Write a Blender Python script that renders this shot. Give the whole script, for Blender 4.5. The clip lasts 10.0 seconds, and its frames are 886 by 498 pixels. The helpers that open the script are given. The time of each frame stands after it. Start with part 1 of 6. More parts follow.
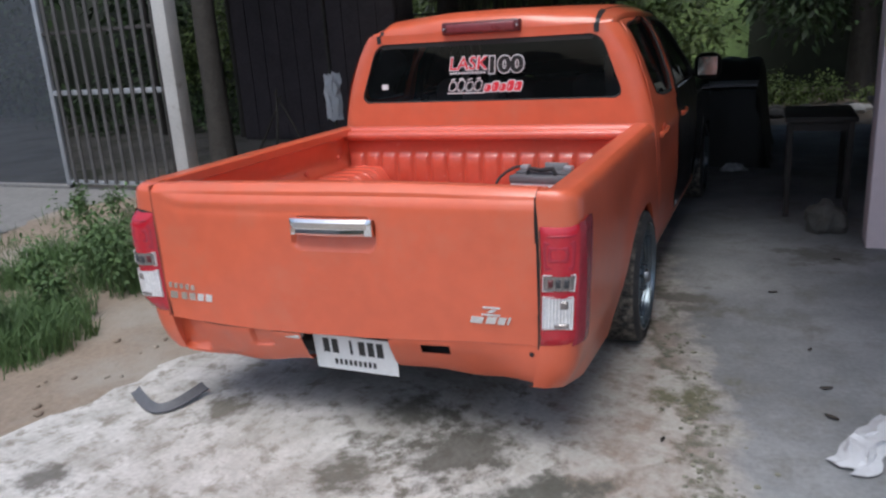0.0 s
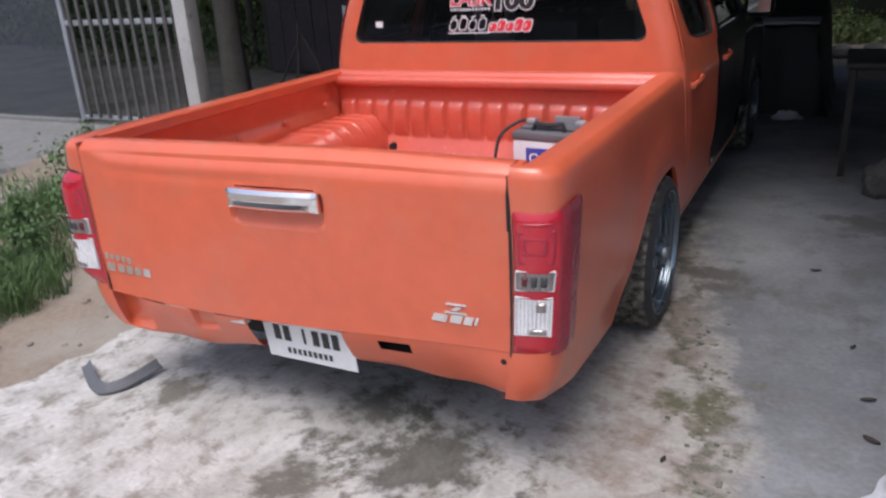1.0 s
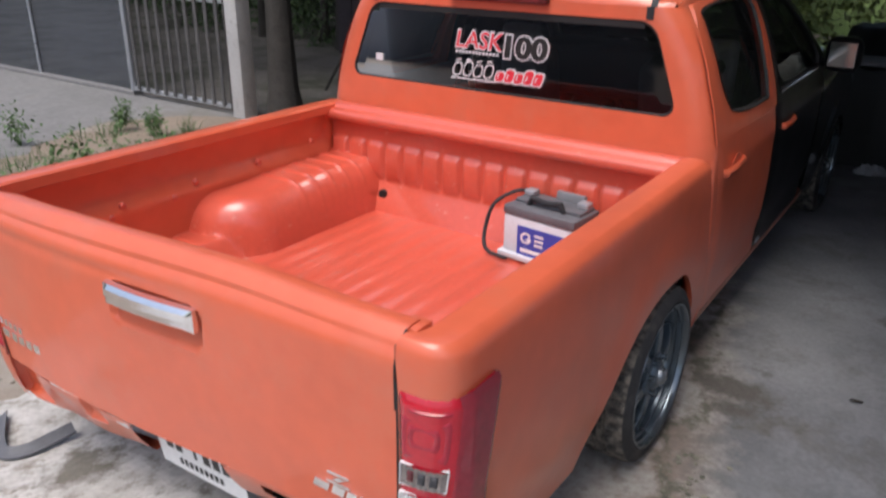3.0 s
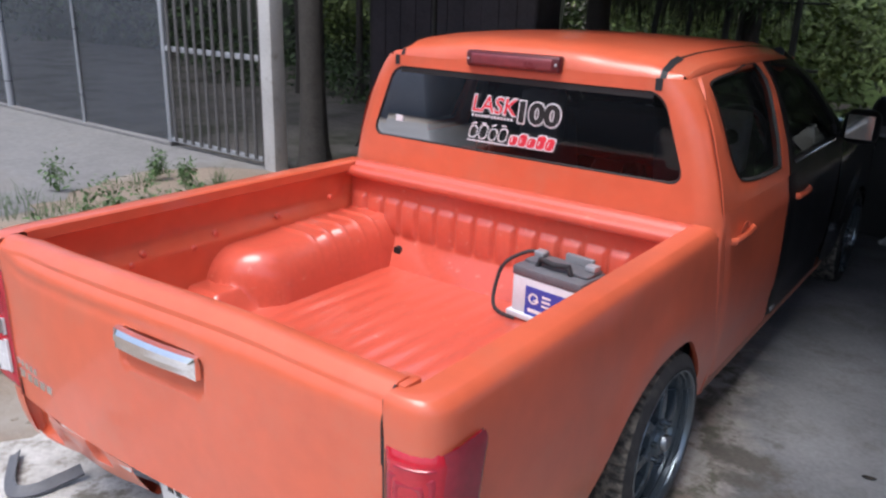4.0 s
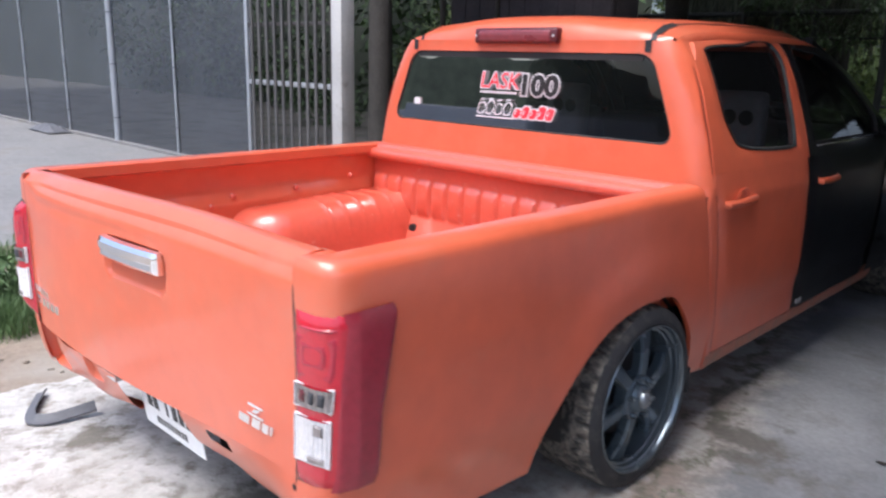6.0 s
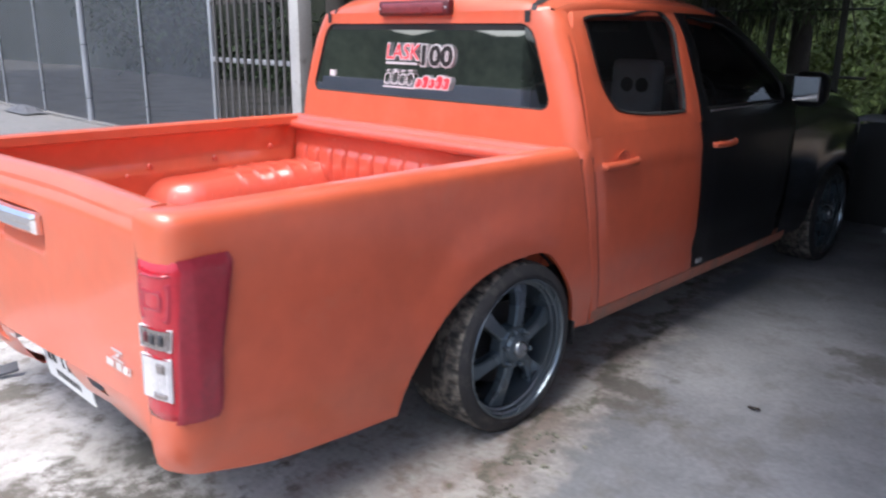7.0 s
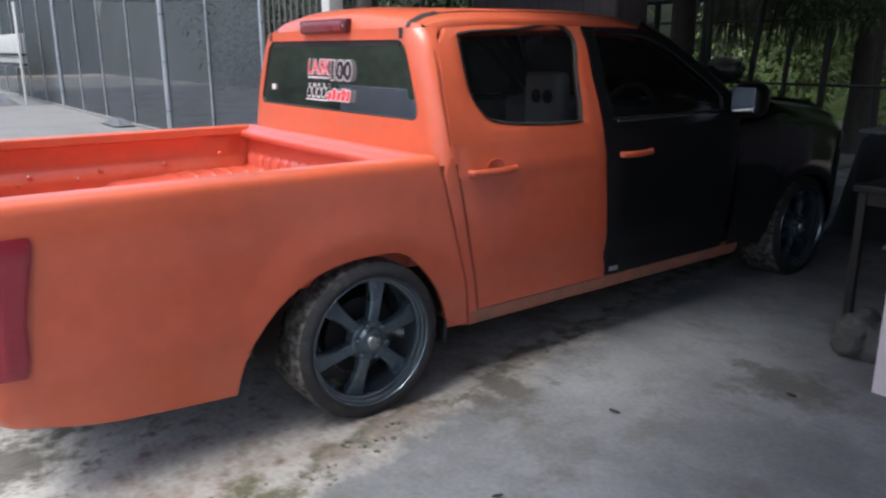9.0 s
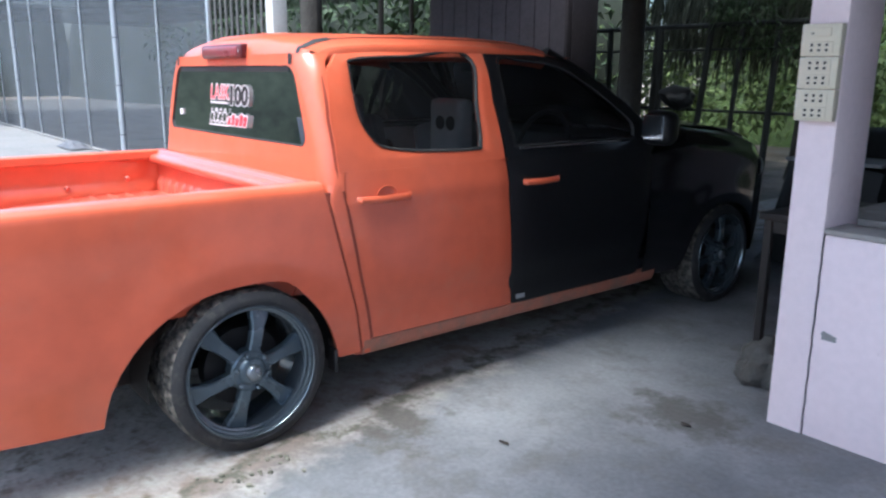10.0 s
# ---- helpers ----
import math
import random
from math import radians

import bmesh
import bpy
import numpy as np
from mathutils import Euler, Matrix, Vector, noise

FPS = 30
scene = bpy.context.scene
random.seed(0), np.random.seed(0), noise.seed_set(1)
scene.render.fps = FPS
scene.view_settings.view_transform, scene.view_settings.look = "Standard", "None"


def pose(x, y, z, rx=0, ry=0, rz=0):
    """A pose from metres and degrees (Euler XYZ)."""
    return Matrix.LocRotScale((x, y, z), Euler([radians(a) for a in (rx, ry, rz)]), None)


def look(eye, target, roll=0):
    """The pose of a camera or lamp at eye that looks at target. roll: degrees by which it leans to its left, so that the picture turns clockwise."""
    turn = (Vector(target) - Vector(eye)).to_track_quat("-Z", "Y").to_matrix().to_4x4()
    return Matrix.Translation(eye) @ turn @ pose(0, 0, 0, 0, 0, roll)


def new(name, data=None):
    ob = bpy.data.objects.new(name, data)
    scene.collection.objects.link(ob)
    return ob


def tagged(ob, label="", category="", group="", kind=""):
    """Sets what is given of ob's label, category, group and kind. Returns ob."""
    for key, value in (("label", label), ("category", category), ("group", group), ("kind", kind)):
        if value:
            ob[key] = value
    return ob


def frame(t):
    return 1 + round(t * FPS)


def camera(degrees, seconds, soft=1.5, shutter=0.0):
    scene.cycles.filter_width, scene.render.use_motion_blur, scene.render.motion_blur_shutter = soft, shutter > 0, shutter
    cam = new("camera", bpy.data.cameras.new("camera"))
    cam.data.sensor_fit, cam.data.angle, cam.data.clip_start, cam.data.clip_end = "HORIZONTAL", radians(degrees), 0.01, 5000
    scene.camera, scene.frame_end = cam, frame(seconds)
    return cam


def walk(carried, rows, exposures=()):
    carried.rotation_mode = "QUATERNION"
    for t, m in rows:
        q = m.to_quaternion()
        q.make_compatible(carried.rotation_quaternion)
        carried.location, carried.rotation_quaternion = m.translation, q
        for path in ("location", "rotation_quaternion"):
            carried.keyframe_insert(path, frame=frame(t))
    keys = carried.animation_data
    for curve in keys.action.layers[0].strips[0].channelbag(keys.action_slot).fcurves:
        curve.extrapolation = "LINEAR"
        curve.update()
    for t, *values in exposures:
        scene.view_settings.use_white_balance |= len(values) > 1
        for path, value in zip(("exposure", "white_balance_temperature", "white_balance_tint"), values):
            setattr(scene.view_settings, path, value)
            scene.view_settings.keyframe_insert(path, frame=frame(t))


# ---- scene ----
cam = camera(60.1, 10.0, soft=2.3, shutter=0.5)
PATH = [
    (0, (1.42, -2.271, 1.46), (0.633, -0.516, 0.91), -3.7),
    (0.5, (1.429, -1.989, 1.492), (0.592, -0.276, 0.89), -3.7),
    (1, (1.459, -1.74, 1.454), (0.575, -0.091, 0.747), -3.5),
    (1.5, (1.489, -1.5, 1.464), (0.614, 0.103, 0.648), -1.6),
    (2, (1.458, -1.256, 1.531), (0.565, 0.316, 0.675), 0.1),
    (2.5, (1.458, -1.084, 1.603), (0.496, 0.454, 0.759), 0.6),
    (3, (1.532, -1.049, 1.672), (0.491, 0.477, 0.905), 0.7),
    (3.2, (1.557, -1.042, 1.692), (0.497, 0.491, 0.967), 0.8),
    (4.3, (1.646, -1.041, 1.699), (0.457, 0.449, 1.092), 1.9),
    (4.5, (1.672, -1.038, 1.661), (0.436, 0.421, 1.075), 1.8),
    (5, (1.772, -1.035, 1.519), (0.429, 0.349, 0.991), 1.6),
    (5.5, (1.878, -0.983, 1.404), (0.513, 0.399, 0.932), 1.6),
    (7, (2.429, -0.772, 1.354), (1.085, 0.608, 0.816), 0.7),
    (7.5, (2.602, -0.624, 1.347), (1.22, 0.717, 0.808), 0.1),
    (8, (2.779, -0.453, 1.356), (1.324, 0.813, 0.829), 0.1),
    (8.5, (3.028, -0.346, 1.363), (1.493, 0.831, 0.854), -0.3),
    (9, (3.189, -0.227, 1.366), (1.651, 0.946, 0.859), -0.1),
    (9.5, (3.277, -0.024, 1.367), (1.757, 1.186, 0.889), 0.2),
    (10, (3.365, 0.073, 1.371), (1.851, 1.302, 0.925), 0.4),
]
walk(cam, [(t, look(eye, target, roll)) for t, eye, target, roll in PATH],
     [(0.0, 0.02, 5850, 6), (0.5, 0.15, 5850, 10), (1.0, 0.2, 5950, 10), (1.5, 0.14, 5900, 10), (2.5, 0.2, 6350, 8), (3.0, 0.26, 6150, 10), (5.0, 0.7, 5800, 10), (7.0, 0.95, 5850, 10), (7.5, 0.95, 5850, 6), (8.0, 1.4, 5800, 5), (8.5, 1.47, 5750, 4), (9.0, 0.8, 5900, 5), (9.5, 1.57, 5550, 3), (10.0, 1.62, 5480, 3)])

# ---- world, sun, exposure ----
world = bpy.data.worlds.new("sky")
scene.world = world
world.use_nodes = True
wt = world.node_tree
sky = wt.nodes.new("ShaderNodeTexSky")
sky.sky_type = "NISHITA"
sky.sun_disc = False
sky.sun_elevation = radians(66.3)
sky.sun_rotation = radians(178)
sky.air_density, sky.dust_density, sky.ozone_density = 0.9, 5.0, 1.0
wt.links.new(sky.outputs[0], wt.nodes["Background"].inputs[0])
wt.nodes["Background"].inputs[1].default_value = 0.15

sun = new("sun", bpy.data.lights.new("sun", "SUN"))
sun.data.energy, sun.data.angle, sun.data.color = 1.6, radians(36), (1.0, 0.97, 0.93)
sun.matrix_world = look((0.2, -4.6, 10.5), (0, 0, 0))


# ---- materials ----
def material(name, base, rough=0.6, metal=0.0, spread=0.25, scale=6.0, fine=60.0, bump=0.1, depth=0.004, coat=0.0, island=0.0, per_object=0.0, spec=0.5, dirt=None, dirt_at=0.6, dirt_scale=2.0):
    """A surface with two scales of colour variation, fine relief and, if given, patches of a second colour."""
    m = bpy.data.materials.new(name)
    m.use_nodes = True
    t = m.node_tree
    n, link = t.nodes, t.links.new
    p = n["Principled BSDF"]
    co = n.new("ShaderNodeTexCoord")
    big = n.new("ShaderNodeTexNoise"); big.inputs["Scale"].default_value = scale; big.inputs["Detail"].default_value = 6
    small = n.new("ShaderNodeTexNoise"); small.inputs["Scale"].default_value = fine; small.inputs["Detail"].default_value = 4
    link(co.outputs["Object"], big.inputs["Vector"]); link(co.outputs["Object"], small.inputs["Vector"])
    mixf = n.new("ShaderNodeMath"); mixf.operation = "MULTIPLY_ADD"; mixf.inputs[1].default_value = 0.45
    link(small.outputs["Fac"], mixf.inputs[0])
    half = n.new("ShaderNodeMath"); half.operation = "MULTIPLY"; half.inputs[1].default_value = 0.55
    link(big.outputs["Fac"], half.inputs[0]); link(half.outputs[0], mixf.inputs[2])
    ramp = n.new("ShaderNodeMapRange"); ramp.inputs["From Min"].default_value = 0.3; ramp.inputs["From Max"].default_value = 0.7
    ramp.inputs["To Min"].default_value = 1 - spread; ramp.inputs["To Max"].default_value = 1 + spread
    link(mixf.outputs[0], ramp.inputs["Value"])
    value = ramp.outputs[0]
    if island or per_object:
        src = n.new("ShaderNodeNewGeometry").outputs["Random Per Island"] if island else n.new("ShaderNodeObjectInfo").outputs["Random"]
        r2 = n.new("ShaderNodeMapRange"); k = island or per_object
        r2.inputs["To Min"].default_value = 1 - k; r2.inputs["To Max"].default_value = 1 + k
        link(src, r2.inputs["Value"])
        mu = n.new("ShaderNodeMath"); mu.operation = "MULTIPLY"
        link(value, mu.inputs[0]); link(r2.outputs[0], mu.inputs[1]); value = mu.outputs[0]
    sc = n.new("ShaderNodeVectorMath"); sc.operation = "SCALE"; sc.inputs[0].default_value = base[:3]
    link(value, sc.inputs["Scale"])
    colour = sc.outputs[0]
    if dirt:
        dn = n.new("ShaderNodeTexNoise"); dn.inputs["Scale"].default_value = dirt_scale; dn.inputs["Detail"].default_value = 8; dn.inputs["Roughness"].default_value = 0.65
        link(co.outputs["Object"], dn.inputs["Vector"])
        dr = n.new("ShaderNodeMapRange"); dr.inputs["From Min"].default_value = dirt_at - 0.07; dr.inputs["From Max"].default_value = dirt_at + 0.09
        link(dn.outputs["Fac"], dr.inputs["Value"])
        mx = n.new("ShaderNodeMix"); mx.data_type = "RGBA"
        link(dr.outputs[0], mx.inputs[0]); link(colour, mx.inputs[6]); mx.inputs[7].default_value = (*dirt, 1)
        colour = mx.outputs[2]
    link(colour, p.inputs["Base Color"])
    p.inputs["Metallic"].default_value = metal
    p.inputs["Specular IOR Level"].default_value = spec
    rr = n.new("ShaderNodeMapRange"); rr.inputs["To Min"].default_value = max(0.02, rough - 0.1); rr.inputs["To Max"].default_value = min(1, rough + 0.1)
    link(big.outputs["Fac"], rr.inputs["Value"]); link(rr.outputs[0], p.inputs["Roughness"])
    if coat:
        p.inputs["Coat Weight"].default_value, p.inputs["Coat Roughness"].default_value = coat, 0.08
    if bump:
        b = n.new("ShaderNodeBump"); b.inputs["Strength"].default_value = bump; b.inputs["Distance"].default_value = depth
        link(mixf.outputs[0], b.inputs["Height"]); link(b.outputs[0], p.inputs["Normal"])
    return m


def glass(name, tint, clear=0.35, rough=0.02, index=1.5):
    """Tinted pane: a mirror-like gloss over a partly clear film."""
    m = bpy.data.materials.new(name)
    m.use_nodes = True
    t = m.node_tree
    n, link = t.nodes, t.links.new
    out = n["Material Output"]
    n.remove(n["Principled BSDF"])
    through_ = n.new("ShaderNodeBsdfTransparent"); through_.inputs[0].default_value = (clear, clear, clear, 1)
    film = n.new("ShaderNodeBsdfDiffuse"); film.inputs[0].default_value = (*tint, 1)
    body = n.new("ShaderNodeMixShader"); body.inputs[0].default_value = 0.12
    gloss = n.new("ShaderNodeBsdfGlossy"); gloss.inputs["Roughness"].default_value = rough
    fres = n.new("ShaderNodeFresnel"); fres.inputs[0].default_value = index
    top = n.new("ShaderNodeMixShader")
    link(through_.outputs[0], body.inputs[1]); link(film.outputs[0], body.inputs[2])
    link(fres.outputs[0], top.inputs[0]); link(body.outputs[0], top.inputs[1]); link(gloss.outputs[0], top.inputs[2])
    link(top.outputs[0], out.inputs[0])
    return m


def netting(name, tint, cover):
    """Woven shade cloth: threads with gaps between them."""
    m = material(name, tint, 0.9, spread=0.3, scale=1.2, fine=30, bump=0.0)
    t = m.node_tree
    n, link = t.nodes, t.links.new
    p = n["Principled BSDF"]
    gap = n.new("ShaderNodeBsdfTransparent")
    mix = n.new("ShaderNodeMixShader"); mix.inputs[0].default_value = cover
    link(gap.outputs[0], mix.inputs[1]); link(p.outputs[0], mix.inputs[2]); link(mix.outputs[0], n["Material Output"].inputs[0])
    return m


ORANGE = material("orange_paint", (0.645, 0.124, 0.056), 0.34, spread=0.10, scale=2.2, fine=14, bump=0.03, coat=0.5, dirt=(0.60, 0.145, 0.076), dirt_at=0.60, dirt_scale=3.2)
ORANGE_BED = material("orange_bed_paint", (0.60, 0.098, 0.056), 0.34, spread=0.10, scale=3.0, fine=40, bump=0.03, coat=0.85, dirt=(0.66, 0.30, 0.22), dirt_at=0.685, dirt_scale=26)
ORANGE_DUSTY = material("dusty_orange_sill", (0.40, 0.15, 0.095), 0.6, spread=0.15, scale=5, fine=50, bump=0.1, dirt=(0.24, 0.15, 0.11), dirt_at=0.55, dirt_scale=7)
BLACK = material("black_paint", (0.0085, 0.009, 0.0105), 0.36, spread=0.3, scale=2, fine=30, bump=0.01, coat=0.15, spec=0.35)
BLACK_GLOSS = material("glossy_black_paint", (0.009, 0.0095, 0.0115), 0.09, spread=0.2, scale=2, fine=30, bump=0.01, coat=0.8, spec=0.5)
CHROME = material("chrome", (0.90, 0.90, 0.91), 0.11, 1.0, spread=0.06, scale=8, fine=70, bump=0.01)
MIRROR = material("mirror_glass", (0.50, 0.52, 0.55), 0.05, 1.0, spread=0.05, bump=0.0)
RUBBER = material("tyre_rubber", (0.022, 0.022, 0.024), 0.7, spread=0.3, scale=12, fine=90, bump=0.2, dirt=(0.06, 0.055, 0.05), dirt_at=0.60, dirt_scale=17)
GUNMETAL = material("gunmetal_rim", (0.105, 0.135, 0.160), 0.28, 0.5, spread=0.12, scale=8, fine=60, bump=0.03)
LIP = material("rim_lip", (0.15, 0.18, 0.205), 0.18, 0.7, spread=0.12, scale=8, fine=60, bump=0.02)
# body orange darkened in the colour for the shade inside panel gaps
GAP_SHADE = material("shaded_gap_orange", (0.30, 0.058, 0.032), 0.6, spread=0.15, bump=0.0)
TREAD = material("dusty_tyre_tread", (0.030, 0.029, 0.028), 0.85, spread=0.35, scale=16, fine=110, bump=0.4, dirt=(0.17, 0.15, 0.125), dirt_at=0.50, dirt_scale=26)
HUB_SILVER = material("hub_cap_silver", (0.26, 0.28, 0.30), 0.28, 0.8, spread=0.1, bump=0.01)
SEAM = material("dark_seam", (0.012, 0.011, 0.011), 0.7, spread=0.2, bump=0.0)
DARKTRIM = material("black_trim", (0.02, 0.02, 0.022), 0.55, spread=0.2, fine=80, bump=0.1)
LENS_RED = material("red_lens", (0.46, 0.013, 0.028), 0.11, spread=0.14, scale=14, fine=90, bump=0.03, coat=0.6)
LENS_DEEP = material("deep_red_lens", (0.36, 0.016, 0.036), 0.2, spread=0.14, scale=14, fine=90, bump=0.03, coat=0.5)
LENS_SIDE = material("crimson_side_lens", (0.30, 0.020, 0.036), 0.20, spread=0.22, scale=6, fine=60, bump=0.03, coat=0.35)
LENS_DARK = material("dark_red_housing", (0.09, 0.010, 0.014), 0.35, spread=0.15, scale=14, bump=0.02, coat=0.3)
LENS_DUSTY = material("dusty_red_lens", (0.20, 0.035, 0.042), 0.3, spread=0.2, scale=14, bump=0.03, coat=0.4)
# whitish base paints in the glint that the clear headlamp lens lacks
HEAD_LENS = material("headlamp_lens", (0.80, 0.80, 0.82), 0.10, 0.2, spread=0.3, scale=20, fine=90, bump=0.1, coat=0.8)
LENS_CLEAR = material("clear_lens", (0.80, 0.79, 0.80), 0.16, 0.4, spread=0.22, scale=40, fine=160, bump=0.25, coat=0.5)
LENS_SMOKE = material("smoked_lens", (0.26, 0.23, 0.22), 0.18, 0.4, spread=0.35, scale=40, fine=160, bump=0.25, coat=0.5)
PLATE = material("number_plate_white", (0.78, 0.78, 0.78), 0.45, spread=0.07, fine=50, bump=0.02)
INK = material("plate_ink", (0.03, 0.03, 0.03), 0.6, spread=0.1, bump=0.0)
WHITE_FILM = material("white_sticker", (0.66, 0.64, 0.65), 0.5, spread=0.06, bump=0.0)
RED_FILM = material("red_sticker", (0.70, 0.035, 0.055), 0.5, spread=0.08, bump=0.0)
GLASS_REAR = glass("rear_glass", (0.02, 0.02, 0.022), 0.50, 0.02, 1.6)
GLASS_SIDE = glass("side_glass", (0.03, 0.032, 0.034), 0.80)
SEAT = material("grey_seat_cloth", (0.13, 0.135, 0.145), 0.85, spread=0.2, fine=120, bump=0.2)
CABIN = material("cabin_plastic", (0.05, 0.05, 0.055), 0.7, spread=0.2, bump=0.05)
SHELL = material("pale_headrest_shell", (0.34, 0.345, 0.36), 0.75, spread=0.2, bump=0.1)
PANEL = material("pale_door_card", (0.60, 0.60, 0.62), 0.7, spread=0.15, bump=0.05)
CONCRETE = material("cement", (0.34, 0.32, 0.30), 0.88, spread=0.2, scale=1.8, fine=26, bump=0.5, depth=0.02, dirt=(0.12, 0.105, 0.085), dirt_at=0.60, dirt_scale=1.7)
SLAB = material("bare_plaster", (0.26, 0.255, 0.255), 0.8, spread=0.14, scale=1.1, fine=22, bump=0.25, depth=0.01)


def worn_concrete():
    """Pale broken concrete that turns to a smoother grey floor, with oil and moss stains of their own shapes."""
    m = bpy.data.materials.new("worn_concrete")
    m.use_nodes = True
    t = m.node_tree
    n, link = t.nodes, t.links.new
    p = n["Principled BSDF"]
    p.inputs["Roughness"].default_value = 0.86
    co = n.new("ShaderNodeTexCoord").outputs["Object"]

    def noisy(scale, detail=6, rough=0.6):
        q = n.new("ShaderNodeTexNoise")
        q.inputs["Scale"].default_value, q.inputs["Detail"].default_value, q.inputs["Roughness"].default_value = scale, detail, rough
        link(co, q.inputs["Vector"])
        return q.outputs["Fac"]

    def calc(op, a, b):
        q = n.new("ShaderNodeMath"); q.operation = op
        for k, v in enumerate((a, b)):
            if isinstance(v, (int, float)):
                q.inputs[k].default_value = v
            else:
                link(v, q.inputs[k])
        return q.outputs[0]

    def ramp(v, lo, hi, a=0.0, b=1.0):
        q = n.new("ShaderNodeMapRange")
        q.inputs["From Min"].default_value, q.inputs["From Max"].default_value, q.inputs["To Min"].default_value, q.inputs["To Max"].default_value = lo, hi, a, b
        link(v, q.inputs["Value"])
        return q.outputs[0]

    def blend(f, a, b):
        q = n.new("ShaderNodeMix"); q.data_type = "RGBA"
        link(f, q.inputs[0])
        for k, v in ((6, a), (7, b)):
            if isinstance(v, tuple):
                q.inputs[k].default_value = (*v, 1)
            else:
                link(v, q.inputs[k])
        return q.outputs[2]

    sep = n.new("ShaderNodeSeparateXYZ"); link(co, sep.inputs[0])
    big, mid, fine, grit = noisy(1.1), noisy(3.5, 8, 0.65), noisy(11, 8, 0.7), noisy(45, 5)
    pale = blend(ramp(mid, 0.35, 0.65), (0.33, 0.31, 0.28), (0.585, 0.565, 0.54))
    pale = blend(ramp(fine, 0.50, 0.64), pale, (0.24, 0.215, 0.18))
    smooth = blend(ramp(big, 0.38, 0.62), (0.165, 0.170, 0.177), (0.285, 0.290, 0.300))
    smooth = blend(ramp(mid, 0.50, 0.70), smooth, (0.17, 0.165, 0.155))
    # where the smoother floor begins
    edge = calc("ADD", calc("ADD", sep.outputs[0], calc("MULTIPLY", sep.outputs[1], 0.22)), calc("MULTIPLY", mid, 0.7))
    brown = blend(ramp(mid, 0.42, 0.60), pale, (0.25, 0.20, 0.165))
    colour = blend(ramp(edge, 1.05, 1.25), pale, brown)
    seam = calc("SUBTRACT", 1.0, calc("MULTIPLY", calc("ABSOLUTE", calc("SUBTRACT", edge, 1.62), 0.0), 6.0))
    colour = blend(ramp(edge, 1.66, 1.80), colour, smooth)
    colour = blend(ramp(calc("MULTIPLY", seam, fine), 0.30, 0.52, 0, 0.85), colour, (0.105, 0.10, 0.072))
    # stains, each with its own centre and size
    for cx_, cy_, r, c in ((0.14, 0.16, 0.6, (0.095, 0.088, 0.072)), (0.45, 0.0, 0.7, (0.075, 0.068, 0.055)), (0.10, -0.30, 0.42, (0.10, 0.09, 0.07)), (1.16, 0.62, 0.42, (0.11, 0.105, 0.06)), (-0.62, -0.02, 0.32, (0.13, 0.115, 0.09)), (1.05, 1.75, 0.5, (0.11, 0.10, 0.085)), (-0.95, -0.62, 0.25, (0.12, 0.11, 0.095)), (0.80, -0.30, 0.62, (0.075, 0.075, 0.062)), (1.0, -0.75, 0.35, (0.11, 0.105, 0.085)), (1.7, 2.7, 0.6, (0.12, 0.115, 0.105))):
        d = n.new("ShaderNodeVectorMath"); d.operation = "DISTANCE"; link(co, d.inputs[0]); d.inputs[1].default_value = (cx_, cy_, 0)
        near = ramp(d.outputs["Value"], 0.0, r, 0.27, -0.12)
        colour = blend(ramp(calc("ADD", near, calc("ADD", calc("MULTIPLY", mid, 0.6), calc("MULTIPLY", fine, 0.4))), 0.60, 0.72, 0, 0.9), colour, c)
    tone = n.new("ShaderNodeVectorMath"); tone.operation = "SCALE"
    link(colour, tone.inputs[0]); link(ramp(grit, 0.3, 0.7, 0.86, 1.12), tone.inputs["Scale"])
    link(tone.outputs[0], p.inputs["Base Color"])
    b = n.new("ShaderNodeBump"); b.inputs["Strength"].default_value = 0.55; b.inputs["Distance"].default_value = 0.02
    link(calc("ADD", calc("MULTIPLY", mid, 0.5), calc("ADD", calc("MULTIPLY", fine, 0.35), calc("MULTIPLY", grit, 0.15))), b.inputs["Height"])
    link(b.outputs[0], p.inputs["Normal"])
    return m


APRON = worn_concrete()
EARTH = material("bare_earth", (0.24, 0.19, 0.145), 0.95, spread=0.25, scale=2.5, fine=30, bump=0.6, depth=0.03, dirt=(0.30, 0.27, 0.23), dirt_at=0.55, dirt_scale=0.8)
# littered earth, its base colour darkened for the shade behind the fence
LITTER = material("shaded_earth_litter", (0.115, 0.105, 0.095), 0.95, spread=0.35, scale=1.6, fine=22, bump=0.6, depth=0.03, dirt=(0.045, 0.05, 0.03), dirt_at=0.55, dirt_scale=1.3)
YARD = material("grey_yard", (0.195, 0.189, 0.184), 0.92, spread=0.26, scale=0.9, fine=18, bump=0.4, depth=0.02, dirt=(0.18, 0.165, 0.145), dirt_at=0.60, dirt_scale=0.9)
DEAD_LEAF = material("dead_leaf", (0.035, 0.028, 0.022), 0.8, spread=0.3, bump=0.1)
CRUMB = material("mossy_crumb", (0.20, 0.195, 0.15), 0.95, spread=0.3, bump=0.2, island=0.5)
LEAF = material("weed_leaf", (0.078, 0.135, 0.042), 0.65, spread=0.2, scale=4, bump=0.0, island=0.32)
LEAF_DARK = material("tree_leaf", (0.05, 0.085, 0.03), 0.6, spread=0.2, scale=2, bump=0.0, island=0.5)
# lighter leaf copy, with sunshine put into the base colour
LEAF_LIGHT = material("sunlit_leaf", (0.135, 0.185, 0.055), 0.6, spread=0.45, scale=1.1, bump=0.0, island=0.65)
DRY_FROND = material("dry_frond", (0.060, 0.066, 0.042), 0.8, spread=0.3, scale=2, bump=0.0, island=0.55)
